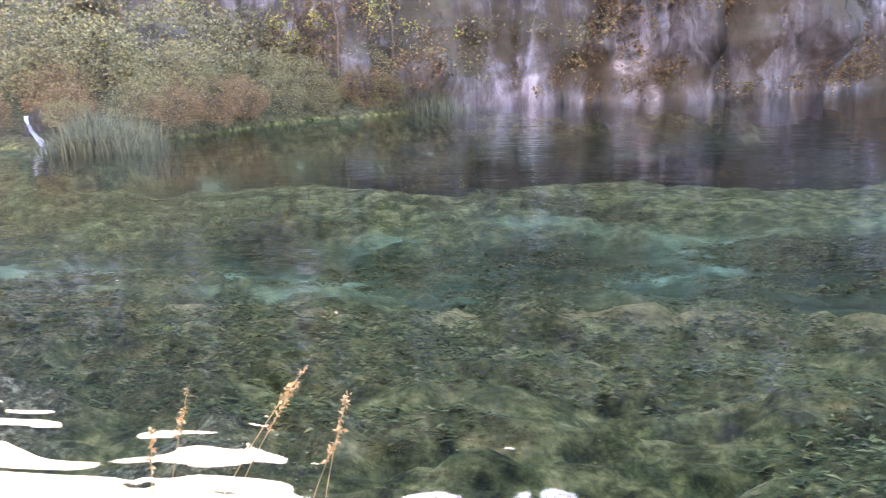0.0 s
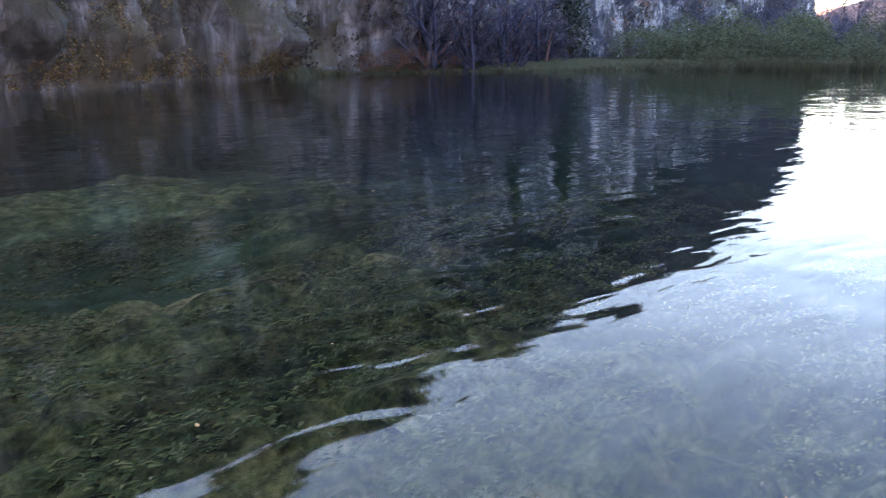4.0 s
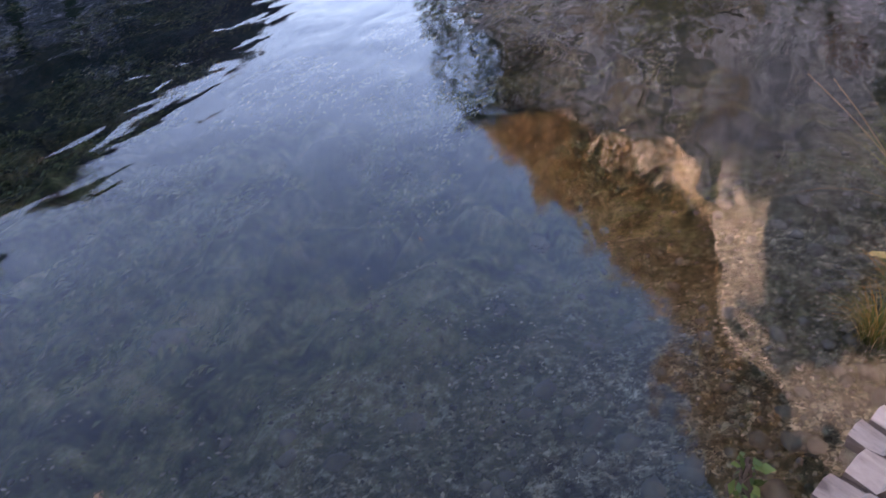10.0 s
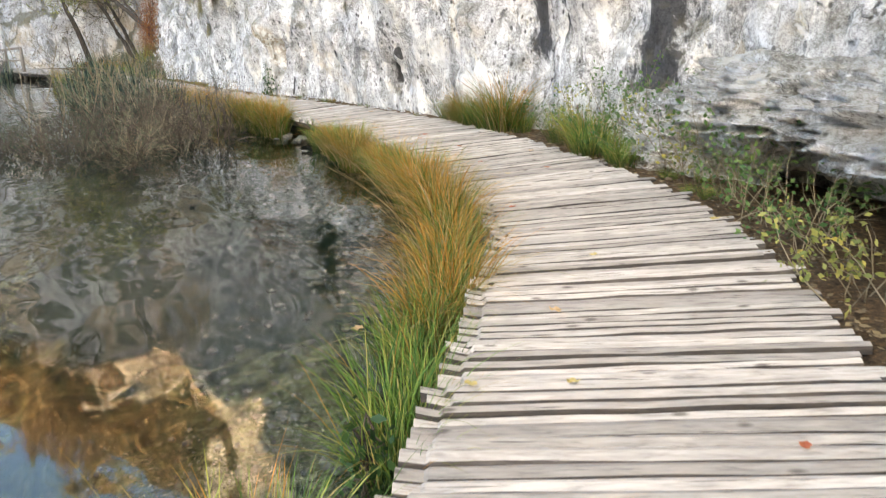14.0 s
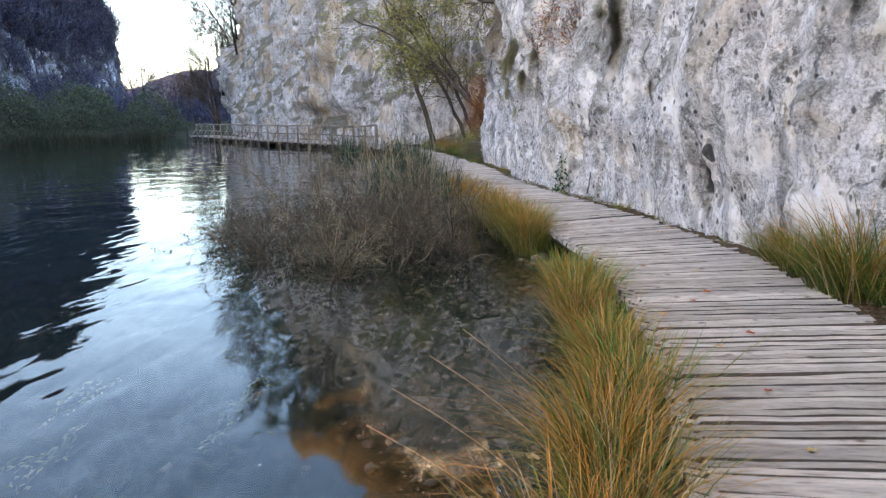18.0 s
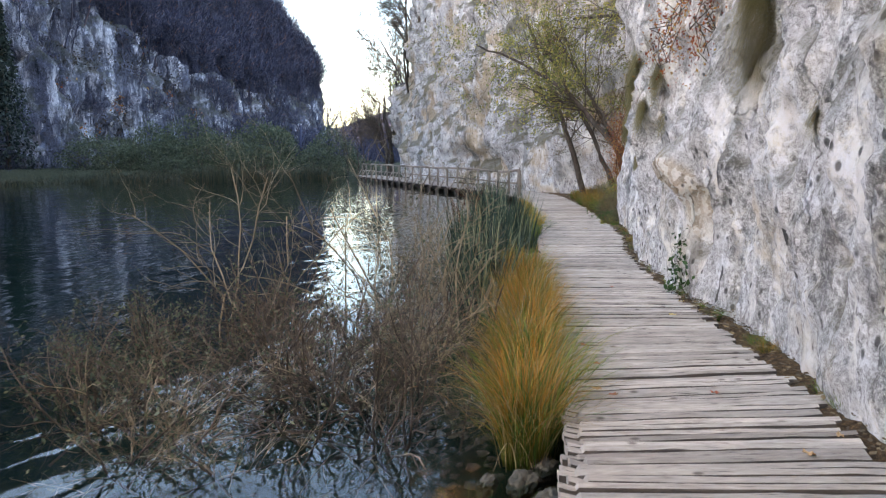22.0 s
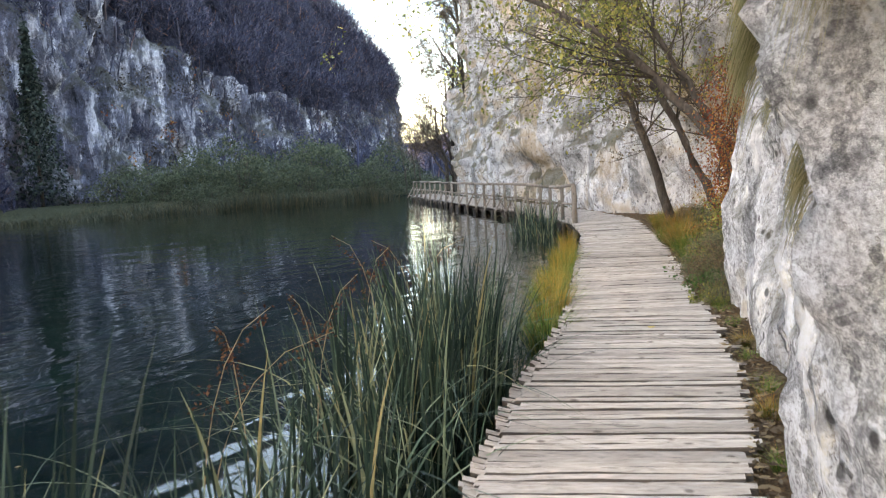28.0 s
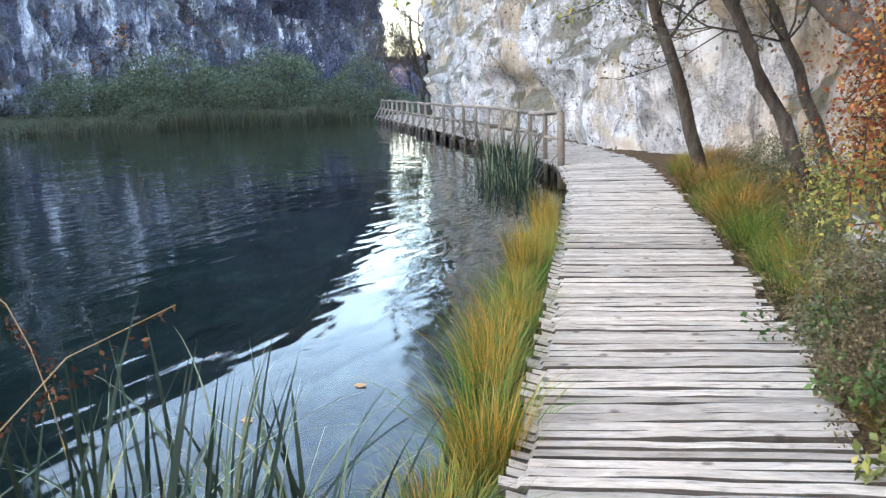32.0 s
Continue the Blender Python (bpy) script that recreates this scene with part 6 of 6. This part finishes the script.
for x in np.arange(7.0, 37.0, 0.27):
    if 13.5 < x < 29 and r.uniform() < 0.62:
        continue
    gap = curve_y(WALK_R, x) - curve_y(CLIFF_R, x)
    y = curve_y(WALK_R, x) - 0.14 - r.uniform(0, max(0.02, min(gap - 0.3, 0.5)))
    big = 1.2 if 8.5 < x < 13.5 else 0.85 if x > 30 else 0.36
    s = big * r.uniform(0.6, 1.1)
    if 8.5 < x < 13.5 and r.uniform() < 0.4:
        continue
    clump("verge_grass", TUFTS["green" if r.uniform() < 0.7 else "orange"][0][r.randint(3)], pose(x, y, -0.08, 0, 0, r.uniform(0, 360)) @ Matrix.Diagonal((s, s, s, 1)), "small green grass tuft between planks and cliff", "verge grass")
for k in range(80):
    x = r.uniform(29.8, 39.5)
    y = curve_y(WALK_R, x) - r.uniform(0.15, 1.5)
    s = r.uniform(0.4, 0.9)
    kind = "green" if r.uniform() < 0.55 else "orange"
    clump("verge_grass", TUFTS[kind][0][r.randint(3)], pose(x, y, -0.06, 0, 0, r.uniform(0, 360)) @ Matrix.Diagonal((s * 0.8, s * 0.8, s * 0.85, 1)), "rough green and tawny grass on the verge", "verge grass")
lx = np.concatenate([r.uniform(2, 37, 3600), r.uniform(18, 28, 1400)])
ly = curve_y(WALK_R, lx) - np.abs(r.normal(0.05, 0.30, 5000))
lz = np.where(ly > curve_y(WALK_R, lx), 0.01, 0.005)
v, f = leaf_cards(r, np.stack([lx, ly, 0 * lx], 1), 0.065, 1, 0.0)
v = v.reshape(-1, 4, 3)
c = v[:, :1].copy()
v[..., 2] = (v[..., 2] - c[..., 2]) * 0.25 + lz[:, None] + 0.012
litter = part("leaf_litter", mesh_of("leaf_litter", v.reshape(-1, 3), f), LEAF_BROWN)
tagged(litter, "brown fallen leaves strewn along the verge", "leaf litter", kind="stuff")


# ---- single fallen leaves on the planks ----
def leaf_mesh(seed):
    r_ = random.Random(seed)
    n = 14
    v = [(0, 0, 0.006)]
    for k in range(n):
        a = 2 * math.pi * k / n
        rad = 0.025 * (1 + 0.2 * math.cos(5 * a) + r_.uniform(-0.1, 0.1))
        v.append((rad * math.cos(a) * 1.25, rad * math.sin(a), 0.004 + 0.010 * math.cos(2 * a) ** 2 + r_.uniform(0, 0.006)))
    return mesh_of("fallen_leaf", v, [(0, k + 1, (k + 1) % n + 1) for k in range(n)], False)


LEAF_MATS = [plain("fallen_red", (0.28, 0.06, 0.03), (0.42, 0.14, 0.06), 40), plain("fallen_tan", (0.38, 0.22, 0.09), (0.55, 0.36, 0.18), 40), plain("fallen_yellow", (0.40, 0.29, 0.08), (0.52, 0.40, 0.16), 40)]
LEAF_NAMES = ["dull red fallen leaf lying on the planks", "curled tan fallen leaf lying on the planks", "yellow fallen leaf lying on the planks"]
leaf_data = []
for k in range(3):
    me = leaf_mesh(k)
    me.materials.append(LEAF_MATS[k])
    leaf_data.append(me)
spots = [(11.11, -4.57, 1), (10.3, -4.81, 1), (16.57, -3.73, 0), (15.82, -3.98, 0), (19.21, -2.80, 0), (20.12, -3.24, 0), (27.3, -1.46, 2)]
for k in range(38):
    q = r.randint(10, 300)
    t = r.uniform(0.08, 0.97)
    p = EL[q] * (1 - t) + ER[q] * t
    if -1 < p[0] < 36:
        spots.append((p[0], p[1], int(r.randint(3))))
for x, y, k in spots:
    ob = new("fallen_leaf", leaf_data[k])
    ob.matrix_world = pose(x, y, 0.006, r.uniform(-6, 6), r.uniform(-6, 6), r.uniform(0, 360)) @ Matrix.Diagonal((*[r.uniform(0.7, 1.2)] * 3, 1))
    tagged(ob, LEAF_NAMES[k], "leaf", "fallen leaves")
# leaves afloat
for x, y, k in ((3.5, -1.37, 0), (3.35, -1.25, 2), (6.0, -2.6, 1), (9.2, -3.6, 1), (29.3, 1.2, 1), (28.6, 1.5, 1)):
    ob = new("floating_leaf", leaf_data[k])
    ob.matrix_world = pose(x, y, WATER_Z + 0.002, 0, 0, r.uniform(0, 360)) @ Matrix.Diagonal((1.3, 1.3, 0.5, 1))
    tagged(ob, "autumn leaf floating on the lake surface", "leaf", "floating leaves")

LEAF_WEED = leafy("leaf_weed", [(0, (0.05, 0.11, 0.03)), (1, (0.14, 0.22, 0.06))])
# little leafy weed growing up between the planks and the water
creeper("water_weed", "small bright green leafy weed at the plank ends", [(1.49, -0.60, -0.30), (1.47, -0.60, -0.14), (1.48, -0.58, 0.0)], LEAF_WEED, 0.045, 60, 0.02, 9)
creeper("water_weed", "small dark green leafy weed at the plank ends", [(4.15, -2.15, -0.28), (4.2, -2.2, -0.1), (4.25, -2.2, 0.0)], LEAF_IVY, 0.06, 90, 0.06, 10)

# ---- small falls on the far bank ----
FALL = plain("white_water", (0.12, 0.14, 0.145), (0.40, 0.43, 0.44), 14, 0.35, 0.5)
for x, y, w, h, sd in ((-17.3, 19.5, 0.06, 0.85, 1), (-14.7, 24.9, 0.08, 0.5, 2)):
    u, t = np.meshgrid(np.linspace(-1, 1, 15), np.linspace(0, 1, 16))
    rough = ridged(np.stack([u * 3, t * 2.2, 0 * t], 2).reshape(-1, 3), 2, sd).reshape(t.shape)
    p = np.stack([u * w * (0.7 + 0.5 * t) + 0.75 * h * (t - 0.5) + 0.5 * t + 0.04 * np.sin(9 * t), -0.75 * t ** 0.7 - 0.09 * rough, h * (1 - t ** 1.2)], 2)
    ob = part("small_waterfall", mesh_of("small_waterfall", p.reshape(-1, 3), grid_faces(16, 15)), FALL)
    ob.location = (x, y, WATER_Z + 0.01)
    tagged(ob, "small white cascade spilling over the bank into the lake", "waterfall")
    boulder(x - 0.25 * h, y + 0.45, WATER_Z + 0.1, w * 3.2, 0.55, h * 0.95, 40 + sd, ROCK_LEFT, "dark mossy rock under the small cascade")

# ---- water moss and sunken leaves on the lake bed ----
MOSS = leafy("water_moss", [(0, (0.035, 0.05, 0.018)), (0.5, (0.07, 0.088, 0.032)), (0.85, (0.12, 0.135, 0.052)), (1, (0.20, 0.185, 0.09))], 0.9, 0)
SUNKEN = leafy("sunken_leaves", [(0, (0.03, 0.028, 0.016)), (0.6, (0.13, 0.115, 0.07)), (0.92, (0.25, 0.215, 0.13)), (1, (0.34, 0.30, 0.20))], 0.9, 0)
r_ = np.random.RandomState(95)


def fronds(n, x_lo, x_hi, d_lo, d_hi, gate, length, slim, rise, near=False):
    """Strands combed along the lake's slow current, thick on the swells of the bed and missing between them."""
    x = r_.uniform(x_lo, x_hi, n)
    d = r_.uniform(d_lo, d_hi, n) if not near else np.abs(r_.normal(0, d_hi, n)) + d_lo
    y = curve_y(WALK_L, x) + d
    q = np.stack([x, y, 0 * x], 1)
    thick = fbm(q * np.array([0.7, 1.9, 1]), 3, 55) + 0.5 * fbm(q * np.array([0.2, 0.5, 1]), 2, 56)
    k = thick > gate
    q, thick = q[k], thick[k]
    q[:, 2] = bed_height(q[:, 0], q[:, 1])
    m = len(q)
    a = r_.normal(0.1, 0.45 if not near else 3.0, m)
    ln = length * r_.uniform(0.5, 1.3, m)
    u = np.stack([np.cos(a), np.sin(a), rise * r_.uniform(0.2, 1.3, m)], 1) * np.where(r_.uniform(0, 1, m) < 0.5, 1, -1)[:, None] * np.array([1, 1, 0]) + np.array([0, 0, 1]) * (rise * r_.uniform(0.1, 1.2, m))[:, None]
    w = np.stack([-np.sin(a), np.cos(a), r_.normal(0, 0.3, m)], 1)
    up = np.clip(thick, 0, 1.2)[:, None] * np.array([0, 0, 0.10 if not near else 0.01])
    b_ = q + up
    s1, s2 = (ln * slim)[:, None] * w, (ln * 0.5)[:, None] * u
    v = np.stack([b_, b_ + s2 - s1, b_ + 2 * s2 - np.array([0, 0, 1]) * (ln * rise * 0.6)[:, None], b_ + s2 + s1], 1).reshape(-1, 3)
    k = np.arange(m) * 4
    return v, np.concatenate([np.stack([k, k + 1, k + 2], 1), np.stack([k, k + 2, k + 3], 1)])


tagged(part("water_moss", mesh_of("water_moss", *fronds(230000, -14, 12, 3.2, 15.0, 0.0, 0.075, 0.15, 0.5)), MOSS), "olive green water moss combed over the lake bed", "water moss", kind="stuff")
tagged(part("sunken_leaves", mesh_of("sunken_leaves", *fronds(24000, -3, 6, 0.15, 1.9, -0.35, 0.03, 0.26, 0.12, True)), SUNKEN), "pale and dark sunken leaves and twigs on the shallow lake bed", "sunken leaves", kind="stuff")

# ---- stones on the lake bed ----
v, f, o = [], [], 0
bm = bmesh.new()
bmesh.ops.create_icosphere(bm, subdivisions=1, radius=1)
sv, sf = np.array([q.co for q in bm.verts]), [[w.index for w in q.verts] for q in bm.faces]
bm.free()
for k in range(3800):
    x = r.uniform(-2.5, 17)
    d = abs(r.normal(0, 1.1)) + 0.05
    y = curve_y(WALK_L, x) + d
    s = 0.012 + 0.05 * r.uniform() ** 4
    z = bed_height(np.array([x]), np.array([y]))[0]
    v.append(sv * (1 + 0.25 * r.normal(0, 1, (len(sv), 1))) * s * np.array([1.4, 1.0, 0.5]) + np.array([x, y, z]))
    f += [[i + o for i in g] for g in sf]
    o += len(sv)
tagged(part("lake_stones", mesh_of("lake_stones", np.concatenate(v), f), STONE), "grey pebbles and stones on the shallow lake bed", "stones", kind="stuff")
for k, (x, y, s) in enumerate(((1.3, 1.7, 0.09), (2.6, 2.2, 0.08), (-0.6, 2.6, 0.08), (4.2, 0.5, 0.08), (2.3, 0.7, 0.06))):
    boulder(x, y, float(bed_height(np.array([x]), np.array([y]))[0]), s * 1.3, s, s * 0.5, 60 + k, STONE, "flat pale stone lying on the lake bed")



# ---- leafy weeds on the verge ----
r = np.random.RandomState(77)
for k, (x, out_, s) in enumerate(((4.6, 0.25, 0.9), (5.3, 0.3, 1.0), (6.0, 0.25, 0.9), (6.7, 0.3, 1.1), (7.4, 0.35, 1.2), (8.0, 0.45, 1.3), (8.7, 0.4, 1.3), (9.4, 0.5, 1.2), (10.2, 0.4, 1.0), (11.0, 0.4, 0.9), (29.4, 0.2, 0.8), (30.2, 0.25, 1.0), (28.8, 0.15, 0.5))):
    x0, y0 = x, curve_y(WALK_R, x) - out_
    h = (0.8 if x < 20 else 0.4) * s
    br = []
    root = new("leafy_weed")
    root.location = (x0, y0, -0.05)
    for j in range(9):
        br += grow(r, (r.normal(0, 0.1), r.normal(0, 0.1), 0), (r.normal(0, 0.5), r.normal(0.15, 0.4), 1), h * r.uniform(0.6, 1.2), 0.005, 1, (5,), 0.35, 0.0, 0.45, 5)
    part("stem_growth", mesh_of("stem_growth", *wood_of(br, sides=(4, 3))), PALE_TWIG, root)["kind"] = "stuff"
    e = tips(br, 0)
    part("leaf_mass", mesh_of("leaf_mass", *leaf_cards(r, e[r.randint(0, len(e), 300)], 0.05, 1, 0.02, 0.3)), LEAF_WEED if k % 4 else LEAF_GREEN, root)["kind"] = "stuff"
    tagged(root, "scraggly leafy green weed at the foot of the cliff", "weed", "verge weeds")

# withered flower standing in the shallows
r_ = np.random.RandomState(91)
flower = new("withered_flower")
flower.location = (1.05, 1.27, -0.66)
br = grow(r_, (0, 0, 0), (0.12, -0.03, 1), 0.40, 0.004, 1, (7,), 0.15, 0.3, 0.22, 6)
part("stem_growth", mesh_of("stem_growth", *wood_of(br, sides=(5, 3))), BROWN_HEAD, flower)["kind"] = "stuff"
e = np.concatenate([p[-2:] for p, q, lev in br])
part("seed_fluff", mesh_of("seed_fluff", *leaf_cards(r_, e, 0.013, 26, 0.011)), STRAW, flower)["kind"] = "stuff"
tagged(flower, "withered brown flower stem with pale fluffy seed heads", "flower")

# pale specks of leaf and seed adrift on the lake
r_ = np.random.RandomState(92)
px_, py_ = r_.uniform(-12, 60, 420), r_.uniform(-2, 30, 420)
keep = (py_ > curve_y(WALK_L, px_) + 0.8) & (py_ < curve_y(SHORE, px_) - 2)
v, f = leaf_cards(r_, np.stack([px_[keep], py_[keep], 0 * px_[keep]], 1), 0.055, 1, 0.0)
v[:, 2] = WATER_Z + 0.004 + 0.004 * np.abs(np.sin(v[:, 0] * 50))
tagged(part("floating_bits", mesh_of("floating_bits", v, f), STRAW), "pale specks of leaf and seed drifting on the lake", "floating debris", kind="stuff")
